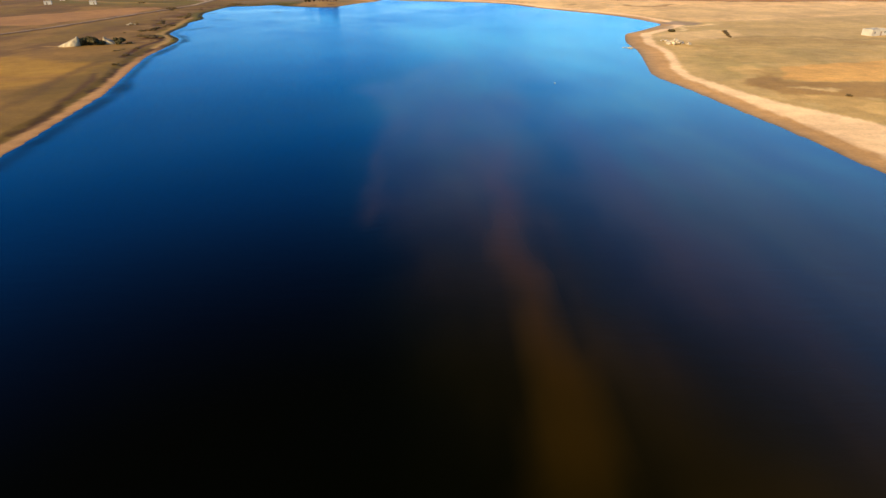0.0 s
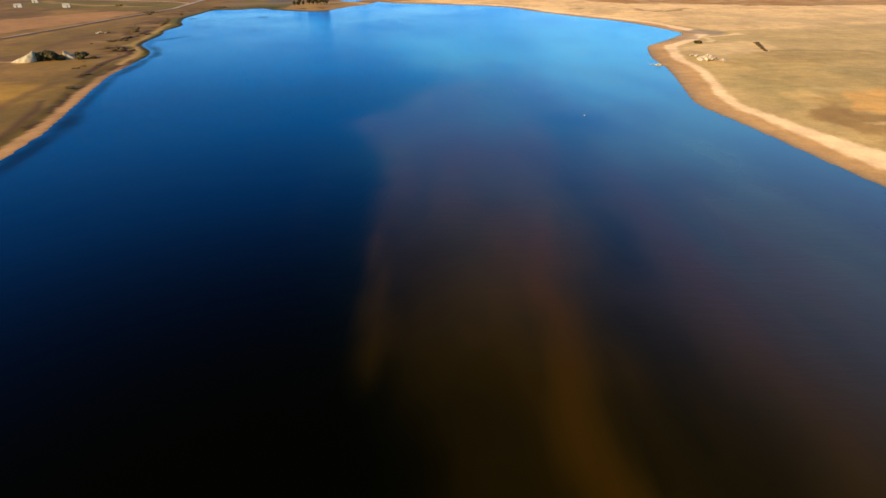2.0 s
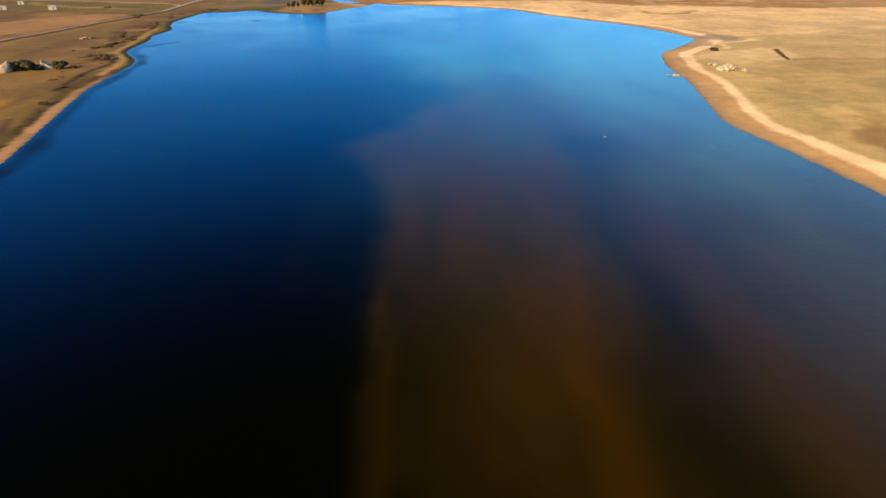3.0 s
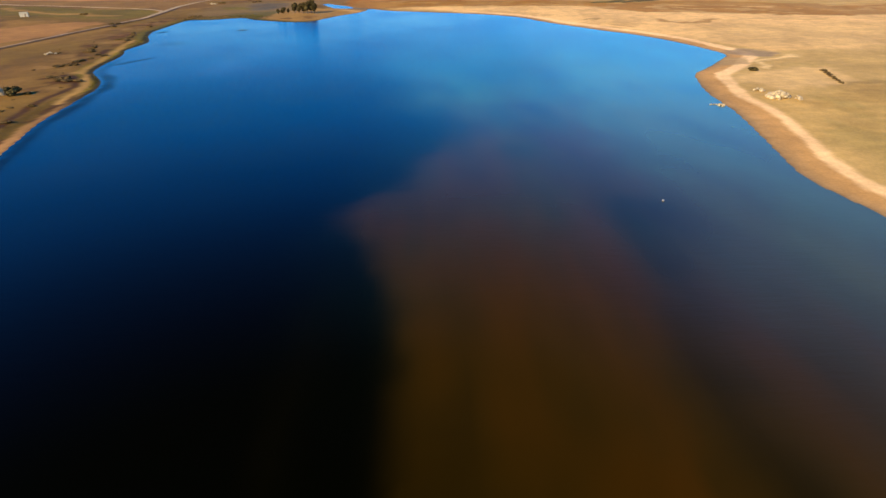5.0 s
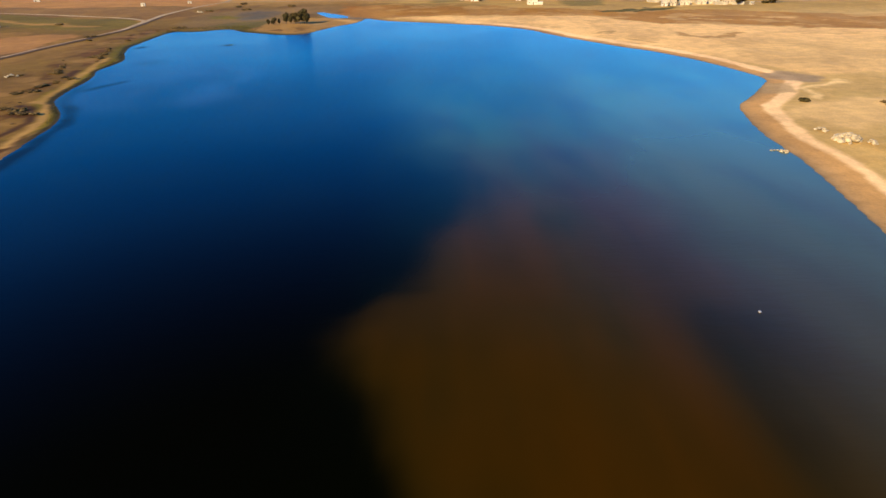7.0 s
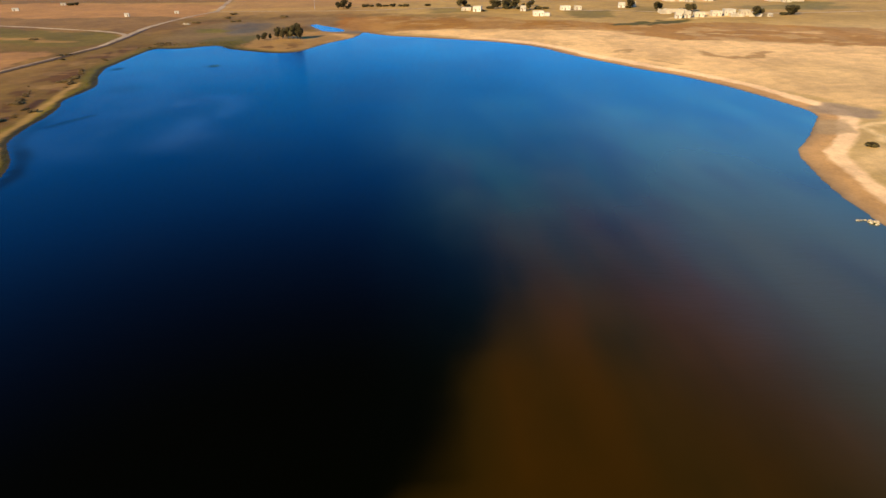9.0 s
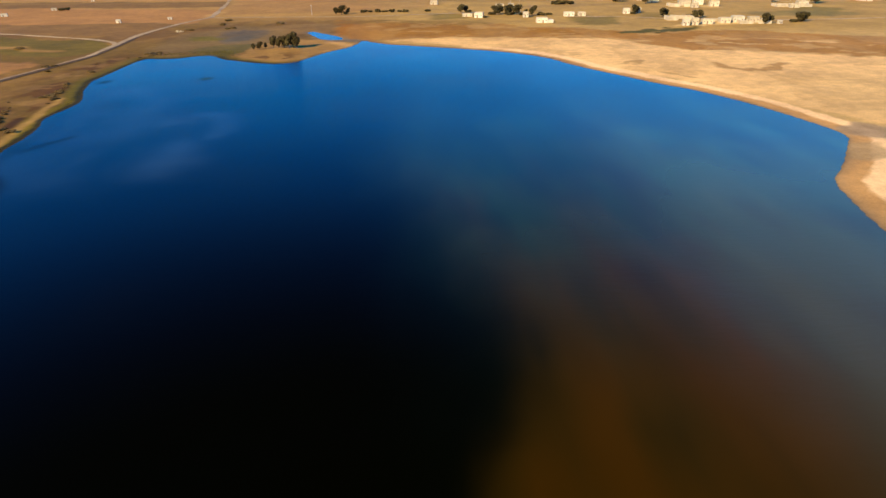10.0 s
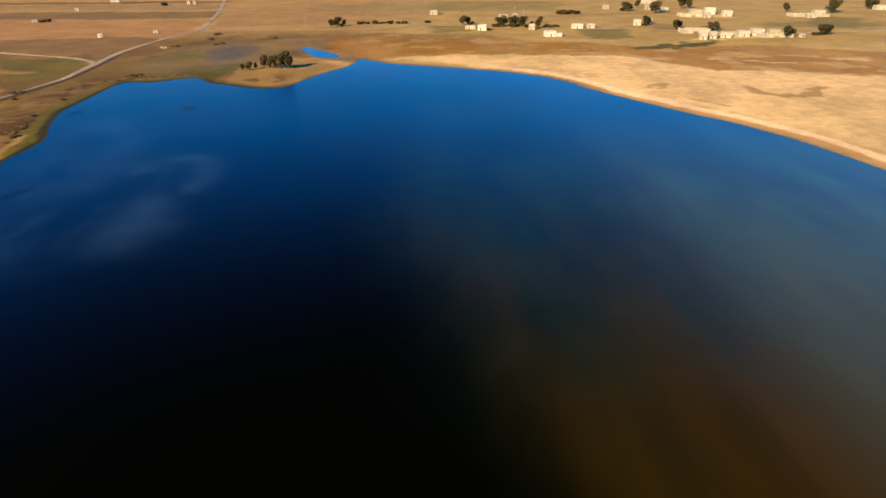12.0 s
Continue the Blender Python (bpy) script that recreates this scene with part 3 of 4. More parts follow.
    # where the water looks paler at low angles: sky reflection painted by place
    rim = np.interp(jy, (60, 100, 150, 200, 250, 290, 340), (-4, -12, -20, -12, -16, -27, -20))
    sky_sheen = np.maximum((0.45 + 0.2 * smooth(205, 240, jy)) * smooth(rim - 14, rim + 22, jx), smooth(10, 48, jx)) * np.interp(jy, (20, 60, 100, 130, 180, 205, 235, 265, 290, 350, 420), (0.4, 0.55, 0.7, 0.85, 0.95, 1.1, 1.05, 0.9, 0.7, 0.25, 0.1))
    shoal = smooth(18, 55, jx) * np.interp(jy, (40, 90, 150, 260, 330, 380), (0.12, 0.35, 0.62, 0.5, 0.25, 0.05)) * (0.55 + 0.9 * fbm(x * 1.6, y * 0.5, 17, 133))
    sky_sheen = sky_sheen * (0.5 + fbm(x * 1.3, y * 0.75, 20, 131)) * (0.62 + 0.76 * fbm(x * 1.6 + 0.3 * y, y * 0.45, 10, 135, 4))
    return np.stack([silt, film, weed], 1).clip(0, 1), np.stack([ripple, sky_sheen, shoal], 1).clip(0, 1)


water, wx, wy = sheet("water", np.arange(-170, 150, 1.6), np.arange(-200, 580, 1.6), lambda x, y: 0 * x, M_WATER)
load, murk = water_load(wx, wy)
set_colours(water, "load", load)
set_colours(water, "murk", murk)
tagged(water, "calm deep blue lake water turning silty brown", "water", kind="structure")


# ---- tracks ----
def ribbon(name, points, half, mat, lift, label, off=0.0):
    pts = [Vector(p) for p in points]
    for _ in range(2):
        out = [pts[0]]
        for a, b in zip(pts, pts[1:]):
            out += [a.lerp(b, 0.25), a.lerp(b, 0.75)]
        pts = out + [pts[-1]]
    fine = []
    for a, b in zip(pts, pts[1:]):
        steps = max(1, int((b - a).length / 3))
        fine += [a.lerp(b, k / steps) for k in range(steps)]
    fine.append(pts[-1])
    bm = bmesh.new()
    rows = []
    for k, p in enumerate(fine):
        d = (fine[min(k + 1, len(fine) - 1)] - fine[max(k - 1, 0)]).normalized()
        side = Vector((d.y, -d.x))
        w = half * (0.8 + 0.4 * noise.noise((p.x * 0.07, p.y * 0.07, half)))
        row = []
        for s in (-1, -0.5, 0, 0.5, 1):
            q = p + side * (off + s * w)
            row.append((q.x, q.y, lift - 0.03 * abs(s)))
        rows.append(row)
    flat = np.array(rows).reshape(-1, 3)
    z = heights(flat[:, 0], flat[:, 1]) + flat[:, 2]
    verts = [bm.verts.new((x, y, h)) for (x, y, _), h in zip(flat, z)]
    for k in range(len(rows) - 1):
        for s in range(4):
            a = k * 5 + s
            bm.faces.new((verts[a], verts[a + 1], verts[a + 6], verts[a + 5]))
    bmesh.ops.recalc_face_normals(bm, faces=bm.faces)
    mesh = bpy.data.meshes.new(name)
    bm.to_mesh(mesh)
    bm.free()
    mesh.materials.append(mat)
    return tagged(new(name, mesh), label, "road", kind="structure")


MAIN = [(-240, 230), (-205, 300), (-199, 335), (-195, 365), (-192, 400), (-186, 431), (-181, 460), (-184, 501), (-187.5, 529), (-186.5, 552), (-182, 591), (-177, 617), (-171, 632), (-174, 655), (-179, 682), (-190, 750), (-213, 853), (-260, 1050)]
ribbon("road", MAIN[6:], 2.3, M_ROAD, 0.20, "pale dirt track along the lake's west bank")
ribbon("road", MAIN[:7], 1.3, M_TRACK, 0.20, "narrow pale dirt track between ploughed fields")
ribbon("verge", MAIN[:9], 1.0, M_VERGE, 0.22, "dark weedy verge beside the dirt track", off=3.0)
ribbon("road", [(-184, 498), (-190, 508), (-211, 523), (-236, 533.5), (-262, 546), (-340, 575), (-460, 640)], 2.2, M_ROAD, 0.20, "pale side track between olive fields")
ribbon("road", [(-172, 632), (-144, 633), (-110, 629), (-68, 623), (-27, 630), (40, 640)], 2.2, M_ROAD, 0.18, "faint pale track behind the lake")
ribbon("road", [(100, 600), (130, 600), (160, 585), (200, 560), (330, 560), (460, 600)], 2.0, M_ROAD, 0.18, "faint pale track through the hamlet")


# ---- things ----
def part(name, bm, mat, parent, label=""):
    mesh = bpy.data.meshes.new(name)
    bm.to_mesh(mesh)
    bm.free()
    mesh.materials.append(mat)
    ob = new(name, mesh)
    ob.parent = parent
    if label:
        ob["label"] = label
    return ob


def box(bm, x0, y0, z0, x1, y1, z1):
    made = bmesh.ops.create_cube(bm, size=1)["verts"]
    for v in made:
        v.co = Vector((x0 + (v.co.x + 0.5) * (x1 - x0), y0 + (v.co.y + 0.5) * (y1 - y0), z0 + (v.co.z + 0.5) * (z1 - z0)))
    return made


def thing(name, x, y, turn, label, category, group="", sink=0.08, z=None):
    ob = new(name)
    ob.matrix_world = pose(x, y, (ground_height(x, y) if z is None else z) - sink, 0, 0, turn)
    return tagged(ob, label, category, group)


def house(x, y, w, d, h, turn=0, mat=None, label="", annex=0.0, seed=0):
    """A flat-roofed rural house: four walls, parapet, roof slab, door, windows, at times a lower annex."""
    rnd = random.Random(seed * 7 + int(x) * 13 + int(y))
    mat = mat or M_WALL
    ob = thing("house", x, y, turn, label or "flat-roofed limewashed farmhouse on dry ground", "house", "houses round the lake")
    bm = bmesh.new()
    t = 0.3
    for a in ((-w / 2, -d / 2, w / 2, -d / 2 + t), (-w / 2, d / 2 - t, w / 2, d / 2), (-w / 2, -d / 2 + t, -w / 2 + t, d / 2 - t), (w / 2 - t, -d / 2 + t, w / 2, d / 2 - t)):
        box(bm, a[0], a[1], -0.4, a[2], a[3], h + 0.35)
    part("wall", bm, mat, ob)
    bm = bmesh.new()
    box(bm, -w / 2 + t, -d / 2 + t, h - 0.2, w / 2 - t, d / 2 - t, h)
    part("roof", bm, M_ROOF, ob)
    bm = bmesh.new()
    dx = rnd.uniform(-0.2, 0.2) * w
    box(bm, dx - 0.45, -d / 2 - 0.04, 0.05, dx + 0.45, -d / 2 + 0.05, min(2.0, 0.8 * h))
    part("door", bm, M_DOOR, ob)
    for sx in ((-0.33, 0.33) if x > -180 else ()):
        bm = bmesh.new()
        box(bm, sx * w - 0.35, -d / 2 - 0.03, 0.45 * h, sx * w + 0.35, -d / 2 + 0.05, 0.45 * h + 0.7)
        part("window", bm, M_GLASS, ob)
    if annex:
        bm = bmesh.new()
        box(bm, w / 2, -d / 2 + 0.6, -0.4, w / 2 + annex, d / 2 - 0.8, h * 0.72)
        bmesh.ops.bevel(bm, geom=bm.edges[:], offset=0.08, segments=1, affect="EDGES")
        part("annex", bm, mat, ob)
    return ob


def yard(x, y, w, d, h, turn, label, mat=None):
    """A walled yard: four low walls with worn tops and a gate gap in the front."""
    ob = thing("yard_wall", x, y, turn, label, "wall", "walled yards")
    t = 0.35
    for n, (x0, y0, x1, y1) in enumerate(((-w / 2, -d / 2, -1.6, -d / 2 + t), (1.6, -d / 2, w / 2, -d / 2 + t), (-w / 2, d / 2 - t, w / 2, d / 2),
                                           (-w / 2, -d / 2 + t, -w / 2 + t, d / 2 - t), (w / 2 - t, -d / 2 + t, w / 2, d / 2 - t))):
        bm = bmesh.new()
        steps = max(2, int(max(x1 - x0, y1 - y0) / 2))
        for k in range(steps):
            a, b = k / steps, (k + 1) / steps
            top = h * (0.88 + 0.24 * noise.noise((x + k * 0.7, y + n * 3.1, 2.0)))
            if x1 - x0 > y1 - y0:
                box(bm, x0 + a * (x1 - x0), y0, -0.4, x0 + b * (x1 - x0), y1, top)
            else:
                box(bm, x0, y0 + a * (y1 - y0), -0.4, x1, y0 + b * (y1 - y0), top)
        part("wall", bm, mat or M_WALL, ob)
    return ob


def leaf_cloud(bm, centre, radius, count, size, rnd, squash=0.8):
    """Many small bent leaf sprays round a centre, denser to the outside."""
    for _ in range(count):
        d = Vector((rnd.gauss(0, 1), rnd.gauss(0, 1), rnd.gauss(0, 1))).normalized()
        r = radius * (0.45 + 0.62 * rnd.random() ** 0.6)
        p = Vector(centre) + Vector((d.x * r, d.y * r, d.z * r * squash))
        n = (d + Vector((rnd.uniform(-0.7, 0.7), rnd.uniform(-0.7, 0.7), rnd.uniform(-0.3, 0.9)))).normalized()
        q = n.to_track_quat("Z", "Y")
        s = size * rnd.uniform(0.6, 1.4)
        pts = [(-s, -0.45 * s, 0), (0, -0.2 * s, 0.25 * s), (s, -0.4 * s, 0), (0.8 * s, 0.5 * s, 0.05 * s), (0, 0.55 * s, 0.2 * s), (-0.8 * s, 0.4 * s, 0)]
        vs = [bm.verts.new(p + q @ Vector(v)) for v in pts]
        bm.faces.new((vs[0], vs[1], vs[4], vs[5]))
        bm.faces.new((vs[1], vs[2], vs[3], vs[4]))


def limb(bm, a, b, ra, rb, sides=6):
    a, b = Vector(a), Vector(b)
    q = (b - a).to_track_quat("Z", "Y")
    rings = []
    for p, r in ((a, ra), (a.lerp(b, 0.5) + Vector((0.06, -0.05, 0)) * (b - a).length, (ra + rb) / 2), (b, rb)):
        rings.append([bm.verts.new(p + q @ Vector((r * math.cos(k * math.tau / sides), r * math.sin(k * math.tau / sides), 0))) for k in range(sides)])
    for r0, r1 in zip(rings, rings[1:]):
        for k in range(sides):
            bm.faces.new((r0[k], r0[(k + 1) % sides], r1[(k + 1) % sides], r1[k]))
    bm.faces.new(rings[-1])


def make_tree(seed, height, spread, label, mat):
    rnd = random.Random(seed)
    ob = new("tree")
    tagged(ob, label, "tree", "trees round the lake")
    trunk, crown = bmesh.new(), bmesh.new()
    fork = (rnd.uniform(-0.2, 0.2), rnd.uniform(-0.2, 0.2), height * 0.3)
    limb(trunk, (0, 0, -0.3), fork, 0.035 * height, 0.024 * height, 8)
    for k in range(6):
        ang = k * math.tau / 6 + rnd.uniform(-0.4, 0.4)
        r = spread * rnd.uniform(0.3, 0.62)
        tip = (r * math.cos(ang), r * math.sin(ang), height * rnd.uniform(0.36, 0.84))
        limb(trunk, fork, tip, 0.018 * height, 0.006 * height)
        leaf_cloud(crown, tip, spread * rnd.uniform(0.34, 0.5), 110, 0.055 * height, rnd, 1.0)
    leaf_cloud(crown, (0, 0, height * 0.68), spread * 0.5, 130, 0.06 * height, rnd, 1.2)
    leaf_cloud(crown, (0, 0, height * 0.4), spread * 0.55, 110, 0.06 * height, rnd, 0.8)
    part("trunk", trunk, M_BARK, ob)
    part("crown", crown, mat, ob)
    return ob


def make_shrub(seed, height, spread, label, mat):
    rnd = random.Random(seed)
    ob = new("shrub")
    tagged(ob, label, "shrub", "shrubs on the banks")
    stems, crown = bmesh.new(), bmesh.new()
    for k in range(7):
        ang = k * math.tau / 7 + rnd.uniform(-0.4, 0.4)
        r = spread * rnd.uniform(0.25, 0.75)
        tip = (r * math.cos(ang), r * math.sin(ang), height * rnd.uniform(0.2, 0.5))
        limb(stems, (0.1 * r * math.cos(ang), 0.1 * r * math.sin(ang), -0.2), tip, 0.05, 0.02, 5)
        leaf_cloud(crown, tip, spread * rnd.uniform(0.3, 0.45), 80, 0.10 * height, rnd, 0.75)
    part("stems", stems, M_BARK, ob)
    part("foliage", crown, mat, ob)
    return ob


def plant(first, made, x, y, size, turn, sx=1.0, label="", sy=1.0):
    """Places the first one itself, then copies of it."""
    low = 0.6 if first in SHRUBS else 1.0
    m = pose(x, y, ground_height(x, y) - 0.05, 0, 0, turn) @ Matrix.Diagonal((size * sx, size * sy, size * low, 1))
    if first not in made:
        made.add(first)
        first.matrix_basis = m
        return first
    bare = first.matrix_basis.copy()
    first.matrix_basis = Matrix()
    got = copy_thing(first, m)
    first.matrix_basis = bare
    if label:
        got["label"] = label
    return got


placed = set()
rnd = random.Random(4)
TREES = [make_tree(s, 7.0, 3.0 + 0.4 * (s % 3), "dark dusty green tree with an open crown", M_LEAF) for s in (1, 2, 3, 4)]
SHRUBS = [make_shrub(s, 2.4, 1.8, "low dark brown shrub on dry ground", M_SHRUB) for s in (11, 12, 13)]
BUSHES = [make_shrub(s, 3.6, 2.6, "dense dark green bush", M_LEAF) for s in (21, 22)]

# trees on the spit
for n, (x, y, s) in enumerate(((-101, 473, 0.62), (-98, 474, 0.75), (-95.5, 477, 0.6), (-91.5, 479, 1.1), (-88.5, 477, 0.95), (-85.8, 478, 1.15), (-82.8, 476, 1.4), (-80.6, 477.5, 1.5), (-78.6, 476, 1.15))):
    plant(TREES[n % 4], placed, x, y, 0.80 * s, n * 67, 0.85, sy=0.8)
# trees behind the lake and in the hamlet
for n, (x, y, s) in enumerate(((-75, 640, 0.8), (-71, 642, 1.0), (-66, 645, 0.7), 
                               (24, 637, 0.95), (28, 640, 0.8), (50, 622, 0.95), (54, 626, 1.1), (58, 621, 0.9), (62, 627, 1.0), (66, 620, 1.05), (71, 612, 0.7), (76, 611, 0.9),
                               (84, 640, 0.7), (177, 716, 1.1), (182, 718, 0.9), (157, 616, 0.9), (160, 620, 0.75), (194, 692, 1.4), (198, 745, 1.0), (169, 591, 0.9), (174, 596, 0.7),
                               (188, 578, 0.8), (194, 582, 0.8), (219, 541, 0.95), (224, 544, 0.7), (247, 548, 0.95), (251, 549, 0.9), (236, 735, 1.3), (242, 732, 1.1), (338, 672, 1.5), (309, 690, 1.0), (388, 696, 1.2), (396, 700, 1.0))):
    plant(TREES[n % 4], placed, x, y, 1.02 * s, n * 41, 1.0 + 0.12 * (n % 4))
for n, (x, y, s, sx) in enumerate(((120, 700, 1.5, 2.0), (128, 700, 1.4, 1.6), (113, 702, 1.2, 1.2), (243, 548, 1.0, 1.3), (-145.5, 247.5, 1.25, 1.0), (-143.5, 249.5, 1.6, 0.9), (-141.2, 248.8, 1.2, 1.1), (-139.2, 249.5, 0.9, 1.1), (-132.4, 251.5, 1.1, 0.9), (-128.5, 252.5, 0.4, 1.4),
                                   (-275, 856, 1.5, 1.0), (-323, 711, 1.1, 1.3), (-319, 713, 1.0, 1.0), (100.6, 266, 0.6, 1.2), (-54, 655, 0.9, 1.6), (-49, 656, 0.8, 1.4), (-43, 655, 1.1, 1.3), (-37, 656, 0.7, 1.8), (-31, 654, 1.0, 1.5), (-25, 655, 0.8, 1.6), (-20, 653, 0.9, 1.4), (-2, 656, 0.9, 1.5), (-68, 644, 0.9, 1.4), (47, 622, 1.1, 1.5), (60, 618, 1.0, 1.8), (69, 617, 0.9, 1.6), (84, 614, 1.0, 1.8), (90, 616, 0.8, 1.6), (30, 639, 1.0, 1.4), (155, 612, 0.9, 1.4), (187, 581, 1.1, 1.8), (250, 551, 0.9, 1.5), (175, 719, 1.1, 1.6), (38.5, 603.5, 0.8, 1.2))):
    plant(BUSHES[n % 2], placed, x, y, s, n * 53, sx)
# shrubs on the banks
for n, (x, y, s, sx) in enumerate(((-114, 219, 0.6, 1.4), (-108, 199, 0.55, 1.5), (-139, 322, 0.8, 1.2), (-149, 365, 0.8, 1.5), (-140, 302, 0.7, 1.6), (-143, 308, 0.6, 1.2),
                                   (-136, 278, 0.7, 1.4), (-130, 276, 0.9, 1.5), (-126, 272, 0.7, 1.2), (-150, 334, 0.9, 1.3), (-152, 338, 0.7, 1.2), (-118, 236, 0.6, 1.2), (-153, 466, 1.0, 1.6), (-149, 468, 0.8, 1.2), (-151, 609, 1.5, 1.2),
                                   (-148, 583, 1.3, 1.0), (-136, 566, 1.1, 1.6), (-162, 557, 1.2, 1.5), (-139, 562, 0.9, 1.2), (-187, 431, 1.0, 1.0), (-184, 433, 0.9, 1.0), (-181, 421, 0.8, 1.3), (-109, 586, 1.4, 1.6), (-231, 487, 1.2, 1.4), (-162, 330, 0.5, 1.6),
                                    (97, 138, 0.5, 1.0), (-154, 372, 0.6, 1.4), (-158, 392, 0.7, 1.6), (-160, 418, 0.8, 1.5))):
    plant(SHRUBS[n % 3], placed, x, y, s, n * 31, sx)
for n in range(7):
    plant(SHRUBS[n % 3], placed, 121.6 - 0.92 * n, 261.5 - 2.9 * n, 0.62 - 0.03 * n, 72 + 180 * (n % 2), 1.5)
scrub = random.Random(9)
bank_y, bank_x = [p[1] for p in WEST_SHORE], [p[0] for p in WEST_SHORE]
for n in range(16):
    y = scrub.uniform(225, 455)
    inland = 8 + 24 * scrub.random() ** 1.5
    x = float(np.interp(y, bank_y, bank_x)) - inland
    plant(SHRUBS[n % 3], placed, x, y, scrub.uniform(0.22, 0.48), scrub.uniform(0, 360), scrub.uniform(1.0, 2.0))
# thorn thickets along the eroded bank
for points in ([(-143.5, 297), (-142.4, 306), (-142.2, 313), (-143.2, 328)], [(-150.5, 331), (-152.8, 337), (-156.5, 348)], [(-153.5, 368), (-154, 376), (-157, 388)], [(-124.5, 270), (-129, 273), (-134, 277)], [(-153, 454), (-151, 461), (-147, 465)]):
    for n in range(4 * len(points) - 4):
        u = (n + scrub.random()) / (4 * len(points) - 4) * (len(points) - 1)
        x, y = (float(np.interp(u, range(len(points)), [p[k] for p in points])) for k in (0, 1))
        plant(SHRUBS[n % 3], placed, x + scrub.uniform(-1.6, 1.6), y + scrub.uniform(-1.6, 1.6), scrub.uniform(0.4, 0.8), scrub.uniform(0, 360), scrub.uniform(1.2, 2.0))
for first in TREES + SHRUBS + BUSHES:
    assert first in placed

# farmhouses: x, y, width, depth, height, turn, annex
for n, (x, y, w, d, h, a, ann, mat) in enumerate(((-303, 486, 6.5, 4, 3.0, 22, 0, M_WHITE), (-265, 480, 6.0, 4.0, 3.2, 22, 0, M_WHITE), (-318, 531, 5, 4, 2.6, 22, 0, M_WHITE), 
                                                  (-342, 808, 4.0, 3, 3.6, 15, 0, M_WHITE), (-331, 713, 5.5, 4, 2.4, 20, 0, M_WALL), (-345, 665, 6, 3.5, 2.6, 20, 0, M_WHITE), (-350, 912, 12, 4, 2.6, 8, 0, M_WHITE), (-199, 625, 4, 2.6, 2.0, 10, 0, M_WHITE), (-229, 606, 4, 3, 2.8, 10, 0, M_WHITE), (-246, 866, 4, 4, 4.5, 0, 0, M_WALL), (-253, 868, 4, 4, 4, 0, 0, M_WALL),
                                                  (6, 716, 8, 7, 4.0, -10, 0, M_WALL), (27, 613, 9, 6, 2.4, -5, 0, M_WALL), (35, 605, 7.5, 7, 4.2, -15, 0, M_WHITE), (60, 672, 8, 7, 4, 0, 0, M_WALL), (70, 673, 5, 6, 4.5, 0, 0, M_WALL), (70, 604, 5, 5, 4.2, -8, 0, M_WHITE), (75, 569, 9, 8, 3.6, -4, 4, M_WHITE),
                                                  (103, 605, 9, 6, 3.4, -3, 0, M_WHITE), (113, 606, 6.5, 5, 3.2, -3, 0, M_WALL), (166, 738, 6, 6, 4, 0, 0, M_WALL), (151, 617, 6, 6, 4.4, -12, 0, M_WHITE), (162, 622, 4.5, 5, 4.4, -12, 0, M_WALL), (201, 727, 5, 6, 6, 0, 0, M_WALL), (209, 722, 5, 6, 5, 0, 0, M_WALL),
                                                  (165, 541, 5, 5, 4.0, -12, 0, M_WHITE), (172, 543, 5, 5, 5.0, -12, 0, M_WALL), (182, 547, 8, 6, 3.4, -10, 0, M_WALL), (196, 551, 8, 7, 3.8, -8, 0, M_WALL), (206, 553, 9, 7, 4.8, -8, 0, M_WHITE), (216, 551, 8, 6, 4.2, -8, 5, M_WALL), (229, 541, 3, 3, 2.2, 0, 0, M_WHITE),
                                                  (222, 676, 12, 8, 5, -12, 0, M_WALL), (236, 680, 10, 8, 6, -12, 0, M_WHITE), (222, 655, 7, 6, 4, -12, 0, M_WALL), (243, 664, 9, 7, 5, -12, 0, M_WALL), (206, 706, 12, 7, 4, -12, 0, M_WALL), (300, 642, 9, 6, 3, -10, 0, M_WALL), (318, 660, 10, 8, 4, -10, 0, M_WALL),
                                                  (395, 690, 14, 8, 4, -10, 0, M_WALL), (222, 790, 14, 8, 4.5, -10, 6, M_WALL), (173, 243, 8, 4.5, 2.2, 18, 3, M_WHITE))):
    k = 0.78 if x < -180 else 0.82 if y > 530 else 1.0
    house(x, y, k * w, k * d, k * h, a, mat, "flat-roofed white farmhouse among dry fields" if mat is M_WHITE else "", ann, n)

for x, y, w, d, h, a in ((174, 573, 18, 10, 2.8, -8), (214, 547, 20, 10, 2.4, -6), (192, 556, 12, 9, 2.4, -8), (216, 668, 22, 12, 2.4, -12), (304, 652, 28, 12, 2.2, -10)):
    yard(x, y, w, d, h, a, "low pale earthen yard wall in the hamlet")


def stone_mesh(seed):
    bm = bmesh.new()
    bmesh.ops.create_icosphere(bm, subdivisions=2, radius=0.5)
    for v in bm.verts:
        v.co *= 0.8 + 0.45 * noise.noise(v.co * 2.2 + Vector((seed, 0, 0)))
        v.co.z *= 0.7
    mesh = bpy.data.meshes.new("stone")
    bm.to_mesh(mesh)
    bm.free()
    mesh.materials.append(M_STONE)
    return mesh


STONES = [stone_mesh(s) for s in range(5)]


